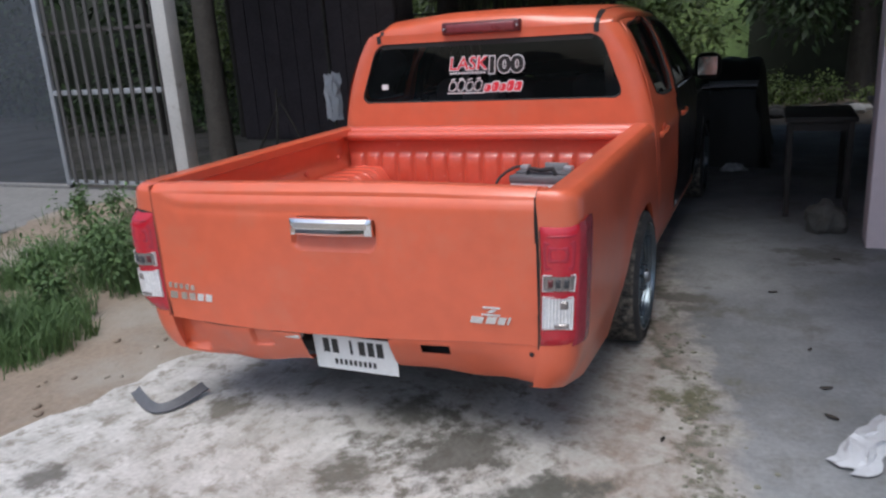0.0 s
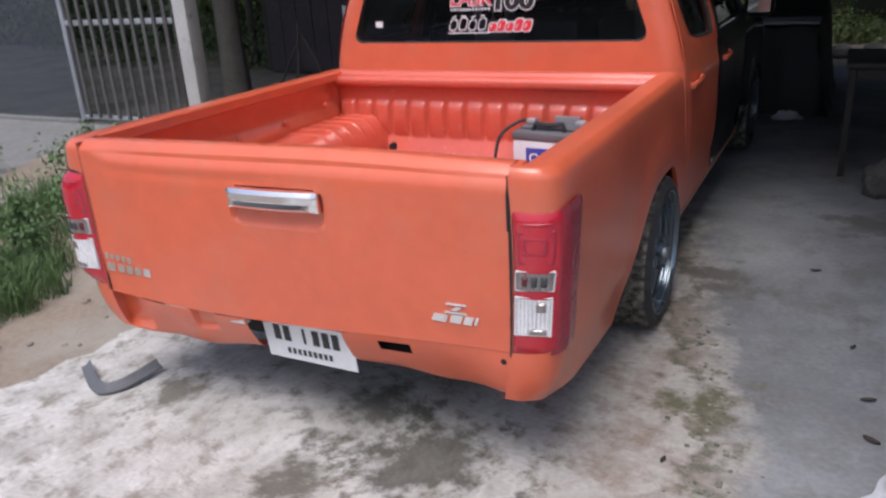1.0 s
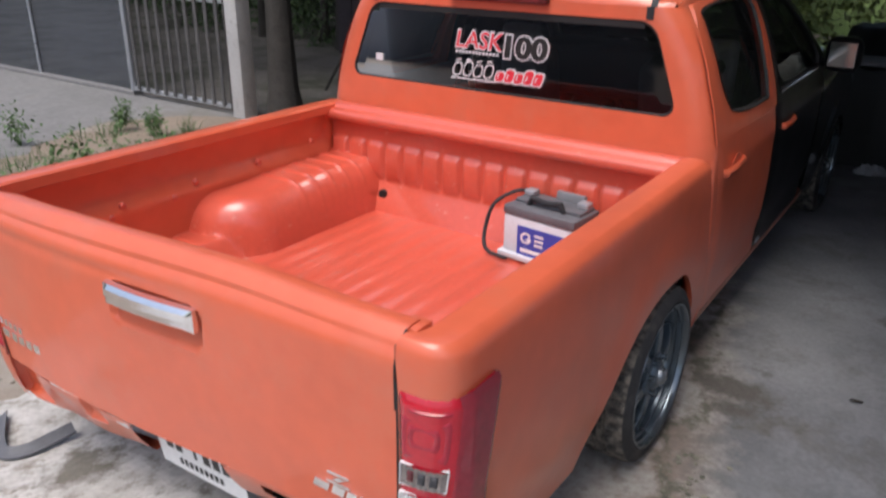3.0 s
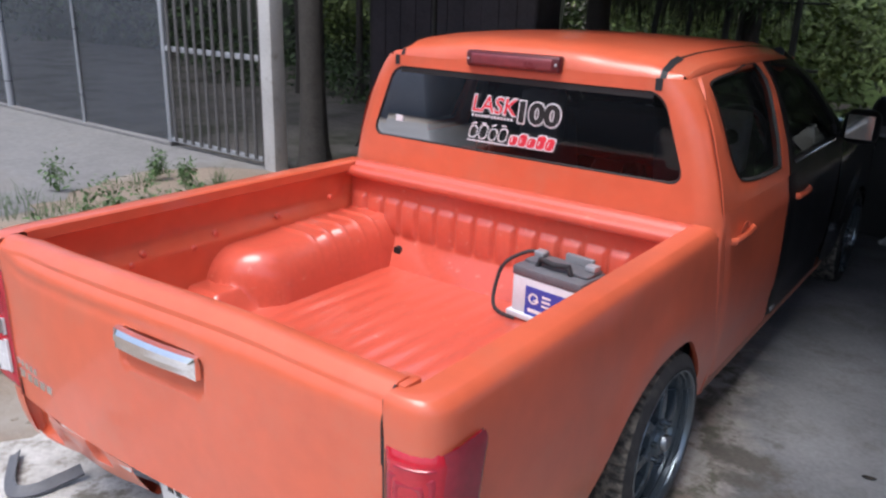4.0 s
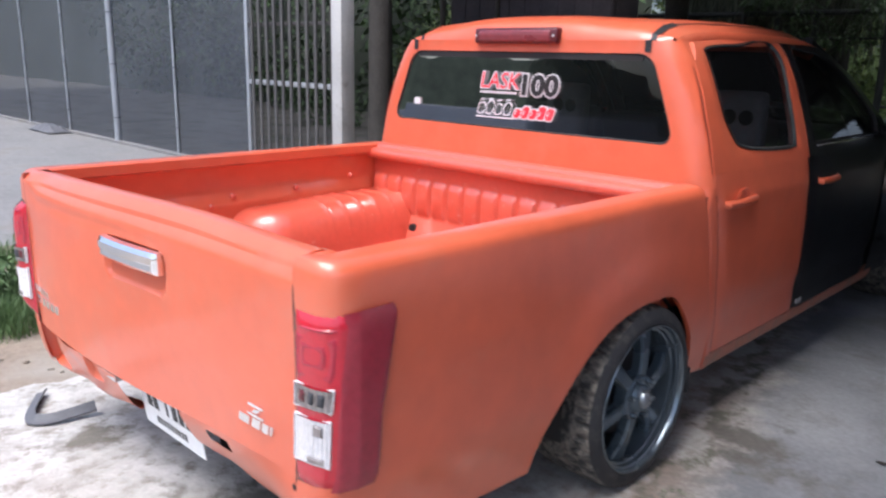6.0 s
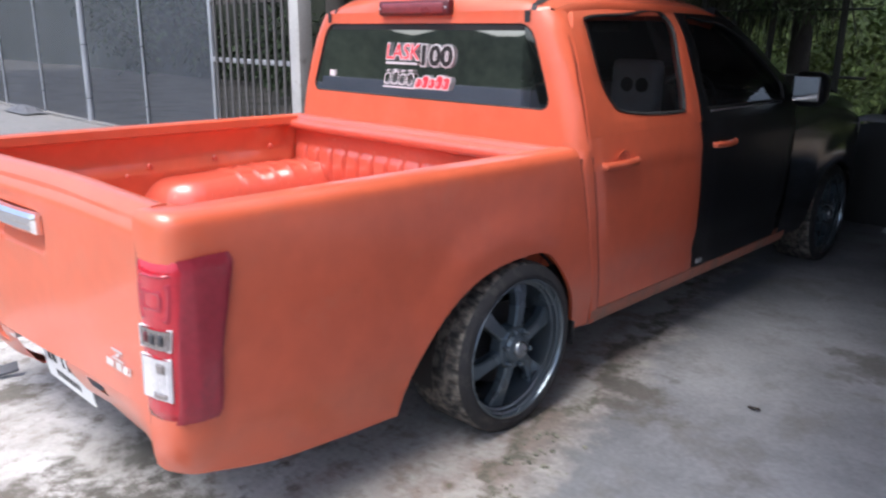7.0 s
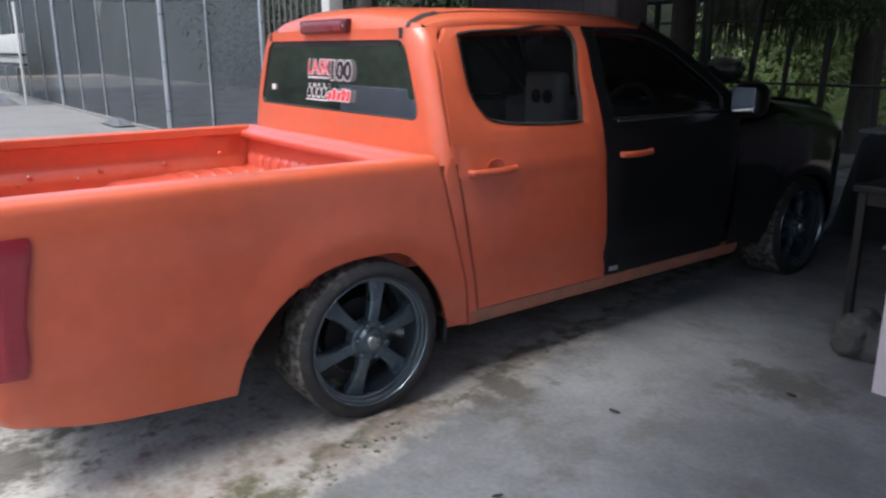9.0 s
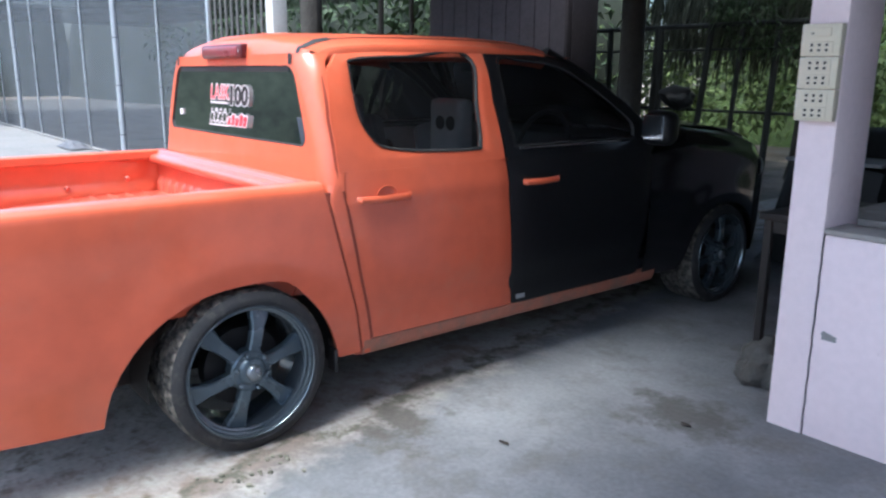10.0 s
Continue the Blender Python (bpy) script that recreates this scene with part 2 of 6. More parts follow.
FAR_TREES = material("far_trees", (0.075, 0.088, 0.055), 0.9, spread=0.5, scale=0.5, fine=3, bump=0.0)
# near-black foliage tone; the shade inside the far trees is in the colour
SCRUB = material("shaded_distant_foliage", (0.030, 0.037, 0.024), 0.9, spread=0.25, scale=1.2, fine=7, bump=0.0)
BANK = material("bank_grass", (0.10, 0.15, 0.045), 0.9, spread=0.5, scale=1.5, fine=9, bump=0.6, depth=0.1)
BARK = material("bark", (0.05, 0.045, 0.04), 0.9, spread=0.35, scale=8, fine=50, bump=0.8, depth=0.02)
NET = netting("shade_cloth", (0.070, 0.079, 0.095), 0.62)
NET_TOP = netting("overhead_shade_cloth", (0.05, 0.055, 0.06), 0.72)
GALV = material("galvanised_pipe", (0.42, 0.43, 0.45), 0.5, 0.5, spread=0.15, scale=5, fine=60, bump=0.1)
WHITE_PAINT = material("white_painted_post", (0.52, 0.505, 0.49), 0.7, spread=0.14, scale=3, fine=40, bump=0.2, dirt=(0.30, 0.27, 0.24), dirt_at=0.66, dirt_scale=5)
GATE_BAR = material("weathered_gate_bar", (0.085, 0.080, 0.078), 0.8, spread=0.3, scale=3, fine=50, bump=0.1)
GATE_STEEL = material("grey_gate_steel", (0.048, 0.043, 0.040), 0.75, 0.0, spread=0.2, fine=50, bump=0.1)
SHED_WALL = material("dark_shed_boards", (0.062, 0.052, 0.058), 0.9, spread=0.3, scale=3, fine=30, bump=0.4)
ROOF = material("rusty_roof_sheet", (0.07, 0.06, 0.055), 0.7, 0.3, spread=0.3, scale=2, bump=0.3)
PINK = material("pink_wall_paint", (0.84, 0.715, 0.735), 0.8, spread=0.06, scale=1.6, fine=30, bump=0.25, dirt=(0.42, 0.33, 0.36), dirt_at=0.70, dirt_scale=5)
OUTLET = material("cream_plastic", (0.68, 0.62, 0.48), 0.45, spread=0.05, bump=0.02)
BLACKIRON = material("black_fence_iron", (0.02, 0.022, 0.02), 0.7, spread=0.3, bump=0.2)
WOOD = material("dark_table_wood", (0.032, 0.028, 0.026), 0.7, spread=0.3, scale=5, bump=0.3)
TARP = material("dark_tarpaulin", (0.012, 0.013, 0.014), 0.6, spread=0.3, scale=4, bump=0.2)
SACK = material("pale_sack", (0.10, 0.097, 0.09), 0.9, spread=0.3, scale=9, bump=0.5, dirt=(0.08, 0.07, 0.06), dirt_at=0.6, dirt_scale=8)
PLASTIC_WHITE = material("white_plastic_bag", (0.56, 0.57, 0.60), 0.35, spread=0.1, scale=9, bump=0.3)
BATT_WHITE = material("battery_case", (0.62, 0.63, 0.66), 0.5, spread=0.1, bump=0.05, dirt=(0.35, 0.30, 0.28), dirt_at=0.68, dirt_scale=9)
BATT_GREY = material("battery_lid", (0.11, 0.11, 0.12), 0.6, spread=0.2, bump=0.1)
SMOKE_PLASTIC = material("smoky_plastic", (0.20, 0.20, 0.21), 0.35, spread=0.15, bump=0.02)
BATT_BLUE = material("battery_label", (0.045, 0.065, 0.36), 0.5, spread=0.08, bump=0.0)
RED_CAP = material("red_cap", (0.45, 0.05, 0.04), 0.5, spread=0.1, bump=0.0)


# ---- mesh helpers ----
def link_mesh(name, bm, mat, smooth=True, angle=35):
    me = bpy.data.meshes.new(name)
    bmesh.ops.recalc_face_normals(bm, faces=bm.faces)
    bm.to_mesh(me)
    bm.free()
    me.materials.append(mat)
    if smooth:
        for f in me.polygons:
            f.use_smooth = True
        me.set_sharp_from_angle(angle=radians(angle))
    return new(name, me)


def part(name, bm, mat, parent, label="", smooth=True, angle=35):
    ob = link_mesh(name, bm, mat, smooth, angle)
    ob.parent = parent
    if parent.type == "MESH":
        ob.matrix_parent_inverse = parent.matrix_world.inverted()
    return tagged(ob, label=label)


def thing(name, label, category, group="", at=(0, 0, 0)):
    ob = new(name)
    ob.location = at
    ob.empty_display_size = 0.1
    return tagged(ob, label, category, group)


def solid(name, bm, mat, label, category, group="", kind="", smooth=True):
    return tagged(link_mesh(name, bm, mat, smooth), label, category, group, kind)


def add_box(bm, a, b, bevel=0.0, m=None, segs=2):
    x0, y0, z0 = a
    x1, y1, z1 = b
    part_bm = bmesh.new()
    bmesh.ops.create_cube(part_bm, size=1, matrix=Matrix.LocRotScale(((x0 + x1) / 2, (y0 + y1) / 2, (z0 + z1) / 2), None, (abs(x1 - x0), abs(y1 - y0), abs(z1 - z0))))
    if bevel:
        bmesh.ops.bevel(part_bm, geom=part_bm.edges[:], offset=bevel, segments=segs, affect="EDGES", profile=0.5)
    if m:
        bmesh.ops.transform(part_bm, matrix=m, verts=part_bm.verts)
    merge(bm, part_bm)
    return bm


def merge(bm, other):
    base = [bm.verts.new(v.co) for v in other.verts]
    other.verts.index_update()
    for f in other.faces:
        bm.faces.new([base[v.index] for v in f.verts])
    other.free()


def box(a, b, bevel=0.0, m=None, segs=2):
    return add_box(bmesh.new(), a, b, bevel, m, segs)


def tube(points, radius, sides=8, bm=None, radii=None, caps=True):
    """A round bar along points."""
    bm = bm or bmesh.new()
    pts = [Vector(p) for p in points]
    rings = []
    side = None
    for i, p in enumerate(pts):
        d = (pts[min(i + 1, len(pts) - 1)] - pts[max(i - 1, 0)]).normalized()
        if side is None:
            side = d.cross(Vector((0, 0, 1)) if abs(d.z) < 0.9 else Vector((1, 0, 0))).normalized()
        side = (side - d * side.dot(d)).normalized()
        up = d.cross(side)
        r = radii[i] if radii else radius
        rings.append([bm.verts.new(p + (side * math.cos(k * math.tau / sides) + up * math.sin(k * math.tau / sides)) * r) for k in range(sides)])
    for a, b in zip(rings, rings[1:]):
        for k in range(sides):
            bm.faces.new((a[k], a[(k + 1) % sides], b[(k + 1) % sides], b[k]))
    if caps:
        bm.faces.new(rings[0][::-1]); bm.faces.new(rings[-1])
    return bm


def sheet(rows, bm=None, keep=None):
    """A surface through a grid of points."""
    bm = bm or bmesh.new()
    vs = [[bm.verts.new(p) for p in row] for row in rows]
    for i in range(len(vs) - 1):
        for j in range(len(vs[0]) - 1):
            if keep is None or keep(i, j):
                bm.faces.new((vs[i][j], vs[i][j + 1], vs[i + 1][j + 1], vs[i + 1][j]))
    return bm


def lathe(profile, axis_point, bm=None, sides=48):
    """Turns (offset along x, radius) round the x axis through axis_point."""
    bm = bm or bmesh.new()
    ax, ay, az = axis_point
    rings = [[bm.verts.new((ax + dx, ay + r * math.cos(k * math.tau / sides), az + r * math.sin(k * math.tau / sides))) for k in range(sides)] for dx, r in profile]
    for a, b in zip(rings, rings[1:]):
        for k in range(sides):
            bm.faces.new((a[k], a[(k + 1) % sides], b[(k + 1) % sides], b[k]))
    return bm


def lerp(table, v):
    """Linear look-up in rows of (key, value)."""
    if v <= table[0][0]:
        return table[0][1]
    for (a, x), (b, y) in zip(table, table[1:]):
        if v <= b:
            return x + (y - x) * (v - a) / (b - a)
    return table[-1][1]


def ss(a, b, v):
    t = min(1, max(0, (v - a) / (b - a)))
    return t * t * (3 - 2 * t)


def spread(a, b, n):
    return [a + (b - a) * i / (n - 1) for i in range(n)]


def curve_through(keys, per=6, closed=True):
    """A smooth line through key points."""
    n = len(keys)
    out = []
    for i in range(n if closed else n - 1):
        p0, p1, p2, p3 = (Vector(keys[(i + k) % n] if closed else keys[min(max(i + k, 0), n - 1)]) for k in (-1, 0, 1, 2))
        for s in range(per):
            t = s / per
            out.append(0.5 * ((2 * p1) + (p2 - p0) * t + (2 * p0 - 5 * p1 + 4 * p2 - p3) * t * t + (3 * p1 - p0 - 3 * p2 + p3) * t ** 3))
    if not closed:
        out.append(Vector(keys[-1]))
    return out


def rounded(x0, z0, x1, z1, r, n=5, skew=0.0):
    """A rounded rectangle as (x, z) points; skew widens its foot."""
    pts = []
    for cx_, cz_, a0 in ((x1 - r, z1 - r, 0), (x0 + r, z1 - r, 90), (x0 + r, z0 + r, 180), (x1 - r, z0 + r, 270)):
        for k in range(n + 1):
            a = radians(a0 + 90 * k / n)
            x, z = cx_ + r * math.cos(a), cz_ + r * math.sin(a)
            x += skew * (1 - (z - z0) / (z1 - z0)) * (1 if x > (x0 + x1) / 2 else -1)
            pts.append((x, z))
    return pts


def ring_faces(bm, loops):
    """Bridges closed loops of points, one after another."""
    vs = [[bm.verts.new(p) for p in lp] for lp in loops]
    for a, b in zip(vs, vs[1:]):
        n = len(a)
        for k in range(n):
            bm.faces.new((a[k], a[(k + 1) % n], b[(k + 1) % n], b[k]))
    return vs


def plate_of(points, bm=None):
    bm = bm or bmesh.new()
    bm.faces.new([bm.verts.new(p) for p in points])
    return bm


# ---- the pickup ----
truck = thing("pickup_truck", "lowered orange double cab pickup with black front end on worn concrete", "pickup truck")
TAIL, CABBACK, FLOOR, RAIL = -0.065, 1.545, 0.53, 0.968
HUB_Z, HUB_R, HUB_F, TYRE_R = 0.302, 1.195, 4.295, 0.310
WIDTH = [(0.20, 0.826), (0.30, 0.852), (0.45, 0.872), (0.70, 0.881), (0.88, 0.878), (0.97, 0.868), (1.03, 0.856), (1.12, 0.836), (1.26, 0.790), (1.37, 0.738), (1.44, 0.690), (1.485, 0.638)]


def half_width(z):
    return sum(lerp(WIDTH, z + d) for d in (-0.036, -0.018, 0.0, 0.018, 0.036)) / 5


def skew(x):
    """The tail stands a little further back on the near-side half of the gate."""
    return -0.052 * ss(0.40, -0.55, x)


def mirrored(build, name, mat, parent, label=""):
    return [part(name, build(s), mat, parent, label) for s in (1, -1)]


# outer walls of the bed: a path in plan from the tailgate gap round the corner to the cab
BED_PATH = [(-0.124, -0.058, 0.0), (-0.090, -0.057, 0.0), (-0.060, -0.053, 0.0), (-0.038, -0.045, 0.0), (-0.022, -0.034, 0.0), (-0.011, -0.020, 0.0), (-0.004, -0.003, 0.0), (0.0, 0.025, 0.0)]
BED_PATH += [(0.0, y, 0.0) for y in (0.06, 0.1, 0.15, 0.22, 0.3, 0.38, 0.46, 0.54, 0.60, 0.64, 0.67, 0.685, 0.696, 0.71, 0.74, 0.78, 0.82, 0.86, 0.90, 0.95, 1.0, 1.05, 1.1, 1.15, 1.2, 1.235, 1.25, 1.26, 1.275, 1.3, 1.325, 1.35, 1.375, 1.4, 1.415, 1.43, 1.44, 1.45, 1.458, 1.464, 1.468, 1.48, 1.495, 1.512, 1.523)]
BED_FOOT = [(-0.06, 0.296), (-0.02, 0.290), (0.05, 0.278), (0.27, 0.234), (0.50, 0.214), (0.67, 0.205), (0.75, 0.205)]


def arch(y, centre, top, back, front, foot, square=2.3):
    """Lower edge of a wing over its wheel."""
    u, power = ((centre - y) / back, 2.3) if y <= centre else ((y - centre) / front, square)
    return foot if u >= 1 else foot + (top - foot) * (1 - u ** power) ** 0.5


def bed_side(s):
    rows = []
    n_up = 16
    for i, (dx, y, _) in enumerate(BED_PATH):
        foot = lerp(BED_FOOT, y) if y < 0.69 else arch(y, 1.21, 0.632, 0.520, 0.256, 0.205 if y < 1.2 else 0.25, 4.0)
        row = []
        lean = skew(-0.8) * 0.8 * ss(0.30, 0.0, y) if s < 0 else 0.0
        for k in range(n_up + 1):
            z = foot + (0.925 - foot) * k / n_up
            slant = 0.25 * (0.93 - z) * ss(1.38, 1.515, y)
            flare = 0.010 * math.exp(-((y - 1.17) ** 2 + (z - 0.33) ** 2 - 0.14) ** 2 / 0.006)
            corner = ss(0.22, -0.02, y) * ss(-0.10, -0.03, dx)
            tuck = 0.012 * ss(0.45, 0.28, z) + 0.030 * corner * ss(0.370, 0.285, z) ** 1.6
            back = (0.012 * ss(0.42, 0.29, z) + 0.010 * ss(0.36, 0.285, z) ** 2) * ss(0.04, -0.05, y) - 0.006 * corner * ss(0.9, 0.7, z) * ss(0.4, 0.6, z)
            row.append(((half_width(z) + dx + flare - tuck) * s, y + slant + back + lean, z))
        top = half_width(0.93) + dx
        inner = 0.772 if y > 0.03 else 0.757 + 0.015 * ss(-0.05, 0.03, y)
        yi = max(y, -0.012)
        for f, z in ((0.02, 0.938), (0.07, 0.950), (0.24, 0.9635), (0.30, 0.966), (0.6, 0.968), (0.92, 0.967), (1.0, 0.960), (1.0, 0.925)):
            row.append(((top + (inner - top) * f) * s, y + (yi - y) * f + lean * (1 - f), z))
        row.append(((inner + 0.028) * s, yi, 0.915))
        # recessed upper wall, a sloping shelf and the fuller lower wall, with a stake pocket at the front
        body = ss(0.05, 0.12, y) * ss(1.47, 1.42, y)
        pocket = 0.020 * ss(1.20, 1.30, y) * ss(1.44, 1.34, y)
        for z, d in ((0.885, 0.006), (0.86, 0.010), (0.832, 0.010), (0.812, 0.008), (0.800, 0.000), (0.770, -0.016), (0.755, -0.020), (0.735, -0.016), (0.66, -0.012), (0.58, -0.012), (FLOOR, -0.012)):
            row.append(((inner + 0.030 + d * body - pocket * ss(0.78, 0.86, z)) * s, yi, z))
        rows.append(row)
    bm = sheet(rows)
    # inward lip of the wheel arch and lower edge
    sheet([[rows[i][0] for i in range(len(rows))], [(r[0][0] - 0.018 * s, r[0][1], r[0][2] + 0.002) for r in rows]], bm)
    return bm


mirrored(bed_side, "bed_side", ORANGE, truck)


def bed_floor_mesh():
    rows = []
    xs = []
    for i in range(-9, 10):
        c = i * 0.088
        for d, h in ((-0.030, 0.0), (-0.024, 0.0014), (-0.017, 0.0028), (0.017, 0.0028), (0.024, 0.0014), (0.030, 0.0)):
            if abs(c + d) < 0.80:
                xs.append((c + d, h))
    for y, k in ((-0.035, 0.0), (0.04, 0.0), (0.055, 1), (0.7, 1), (1.36, 1), (1.375, 0.0), (1.47, 0.0)):
        rows.append([(x, y, FLOOR + h * k) for x, h in xs])
    return sheet(rows)


part("bed_floor", bed_floor_mesh(), ORANGE_BED, truck, "ribbed dusty orange bed floor", angle=60)


def bed_front_mesh():
    levels = [(FLOOR, 0.062), (FLOOR + 0.012, 0.056), (FLOOR + 0.05, 0.040), (0.62, 0.018), (0.645, 0.008), (0.655, 0.004), (0.668, 0.0), (0.69, 0.0), (0.75, 0.0), (0.800, 0.0), (0.815, 0.0), (0.825, 0.0), (0.832, 0.0), (0.86, 0.0), (0.895, 0.0)]
    cols = []
    n = 16
    for i in range(n):
        c = -0.80 + 1.6 * (i + 0.5) / n
        for d, h in ((-0.0495, 0.0), (-0.046, 0.05), (-0.040, 0.55), (-0.034, 0.92), (-0.026, 1.0), (0.026, 1.0), (0.034, 0.92), (0.040, 0.55), (0.046, 0.05), (0.0495, 0.0)):
            cols.append((c + d, h))
    rows = []
    for z, toe in levels:
        row = []
        for x, h in cols:
            k = ss(0.655, 0.685, z) * ss(0.828 - 0.012 * (1 - h), 0.806 - 0.012 * (1 - h), z)
            row.append((x, 1.474 - toe - 0.019 * h * k, z))
        rows.append(row)
    bm = sheet(rows)
    # the folded head rail
    head = [(1.472, 0.895), (1.440, 0.899), (1.428, 0.905), (1.424, 0.915), (1.424, 0.930), (1.430, 0.940), (1.446, 0.946), (1.462, 0.948), (1.468, 0.956), (1.474, 0.964), (1.49, 0.968), (1.512, 0.967), (1.518, 0.955), (1.518, 0.62)]
    sheet([[(x, y, z) for x in spread(-0.80, 0.80, 9)] for y, z in head], bm)
    return bm


part("bed_front_panel", bed_front_mesh(), ORANGE_BED, truck, "corrugated orange bulkhead of the bed", angle=50)


def wheel_house(s):
    rows = []
    for y in spread(0.46, 1.478, 140):
        row = []
        for i in range(40):
            x = 0.46 + (0.803 - 0.46) * i / 39
            # main tub with a rounded tail, and a lower step behind it
            edge = 0.515 + 0.10 * max(0, (0.84 - y) / 0.16) ** 2 if y < 0.84 else 0.515
            q = min(1, max(0, (x - edge) / 0.13))
            across = math.sqrt(1 - (1 - q) ** 2.4) if q > 0 else 0.0
            e = min(1, max(0, (y - 0.63) / 0.17))
            along = math.sqrt(1 - (1 - e) ** 2.4) if e > 0 else 0.0
            top = 0.222 * along * across * (0.94 + 0.06 * ss(0.8, 1.2, y))
            low = 0.085 * ss(0.50, 0.58, y) ** 0.8 * ss(0.56, 0.64, x) * ss(0.9, 0.7, y)
            rib = 0.0
            if y > 0.98:
                w = ((y - 0.98) % 0.088) / 0.088
                rib = 0.007 * math.exp(-((w - 0.5) / 0.09) ** 2) * across
            row.append((x * s, y, FLOOR - 0.003 + max(top, low) + rib))
        rows.append(row)
    return sheet(rows)


mirrored(wheel_house, "wheel_house", ORANGE_BED, truck)
for s in (1, -1):
    for y, z in ((0.338, 0.752), (0.386, 0.783), (0.596, 0.756), (0.698, 0.790), (1.011, 0.795), (1.30, 0.826)):
        part("tie_boss", lathe([(0.004 * s, 0.014), (-0.006 * s, 0.013), (-0.010 * s, 0.009), (-0.011 * s, 0.0005)], ((0.790 if z < 0.8 else 0.768) * s, y, z), sides=14), ORANGE_BED, truck)
    part("floor_plug", lathe([(-0.012, 0.023), (0.003, 0.021), (0.003, 0.0005)], (0, 0, 0), sides=16), SEAM, truck).matrix_local = pose(-0.492 if s < 0 else 0.68, 1.441, 0.600, 0, 0, -90)


# tailgate
def crease(x):
    return 0.912 + 0.045 * ss(-0.62, -0.75, x)


def gate_foot(x):
    return 0.418 + 0.028 * ss(0.1, 0.7, x) + 0.012 * ss(-0.3, -0.75, x)


def tail_y(x, z):
    y = TAIL + 0.010 * ss(0.62, 0.43, z) + 0.002
    y += 0.75 * 0.008 * math.log1p(math.exp(min(30.0, (z - crease(x)) / 0.008))) + 0.004 * math.exp(-((z - crease(x) + 0.030) / 0.018) ** 2) * ss(0.35, -0.2, x) * ss(-0.75, -0.66, x)
    y += 0.012 * (abs(x) / 0.75) ** 4 + skew(x)
    # scoop under the handle
    u, v = abs(x - 0.024) / 0.165, (z - 0.742) / 0.124
    inside = (u ** 7 + (max(0.0, 2 * abs(v - 0.5))) ** 7) ** (1 / 7)
    if inside < 1.0:
        y += (0.004 + 0.036 * min(v, 0.75)) * ss(1.0, 0.93, inside)
    # a shallow knock near the foot, and soft waves
    y += 0.004 * math.exp(-((x + 0.45) / 0.12) ** 2 - ((z - 0.55) / 0.08) ** 2) + 0.002 * math.sin(9 * x + 2) * math.sin(11 * z)
    return y


def tailgate_mesh():
    xs = sorted(set([round(v, 4) for v in spread(-0.748, 0.743, 54)] + [round(v, 4) for v in spread(-0.150, 0.210, 46)]))
    zs = sorted(set([round(v, 4) for v in spread(0.447, 0.930, 44)] + [round(v, 4) for v in spread(0.755, 0.935, 46)]))
    def drop(x, z):
        return z if z > 0.6 else gate_foot(x) + (z - 0.447) * (0.6 - gate_foot(x)) / 0.153
    rows = [[(x, tail_y(x, 0.447) + 0.03, gate_foot(x) + 0.002) for x in xs], [(x, tail_y(x, 0.447) + 0.004, gate_foot(x)) for x in xs]]
    rows += [[(x, tail_y(x, z), drop(x, z) + (0.003 if z < 0.448 else 0)) for x in xs] for z in zs]
    for dy, z in ((0.001, 0.940), (0.005, 0.946), (0.024, 0.9625), (0.028, 0.9655), (0.034, 0.967), (0.060, 0.968), (0.068, 0.965)):
        rows.append([(x, tail_y(x, 0.935) + dy, z + 0.010 * (1 - (x / 0.75) ** 2)) for x in xs])
    for y, z in ((-0.006, 0.945), (-0.006, 0.60), (-0.008, 0.47)):
        rows.append([(x, y + 0.6 * skew(x), z) for x in xs])
    bm = sheet(rows)
    for j in (0, -1):
        bm.faces.new([bm.verts.new(rows[i][j]) for i in range(len(rows))])
    return bm


gate = part("tailgate", tailgate_mesh(), ORANGE, truck, "orange tailgate with a chrome handle", angle=28)


def handle_bar():
    bm = bmesh.new()
    rows = []
    for i in range(25):
        x = -0.131 + 0.31 * i / 24
        e = ss(0, 0.012, min(x + 0.131, 0.179 - x))
        bow = -0.010 * (1 - ((x - 0.024) / 0.155) ** 2)
        y0 = TAIL - 0.012 + bow + skew(x)
        rows.append([(x, y0 + 0.016, 0.802), (x, y0 + 0.002 * e, 0.803), (x, y0 - 0.006 * e, 0.812), (x, y0 - 0.004 * e, 0.826), (x, y0 - 0.009 * e, 0.831), (x, y0 - 0.008 * e, 0.850), (x, y0, 0.862), (x, y0 + 0.016, 0.864)])
    sheet(rows, bm)
    for r in (rows[0], rows[-1]):
        bm.faces.new([bm.verts.new(p) for p in r])
    return bm


part("tailgate_handle", handle_bar(), CHROME, gate, "chrome tailgate handle", angle=30)


def badge_bars(spec, mat, name, parent, surface, lift=0.004):
    """Letter-sized raised bars: (x, z, width, height, lean)."""
    for x, z, w, h, lean in spec:
        bm = bmesh.new()
        a = [(x - w / 2 - lean * h / 2, z - h / 2), (x + w / 2 - lean * h / 2, z - h / 2), (x + w / 2 + lean * h / 2, z + h / 2), (x - w / 2 + lean * h / 2, z + h / 2)]
        front = [bm.verts.new((px, surface(px, pz) - lift, pz)) for px, pz in a]
        back = [bm.verts.new((px, surface(px, pz) + 0.001, pz)) for px, pz in a]
        bm.faces.new(front)
        for k in range(4):
            bm.faces.new((front[k], front[(k + 1) % 4], back[(k + 1) % 4], back[k]))
        part(name, bm, mat, parent, smooth=False)


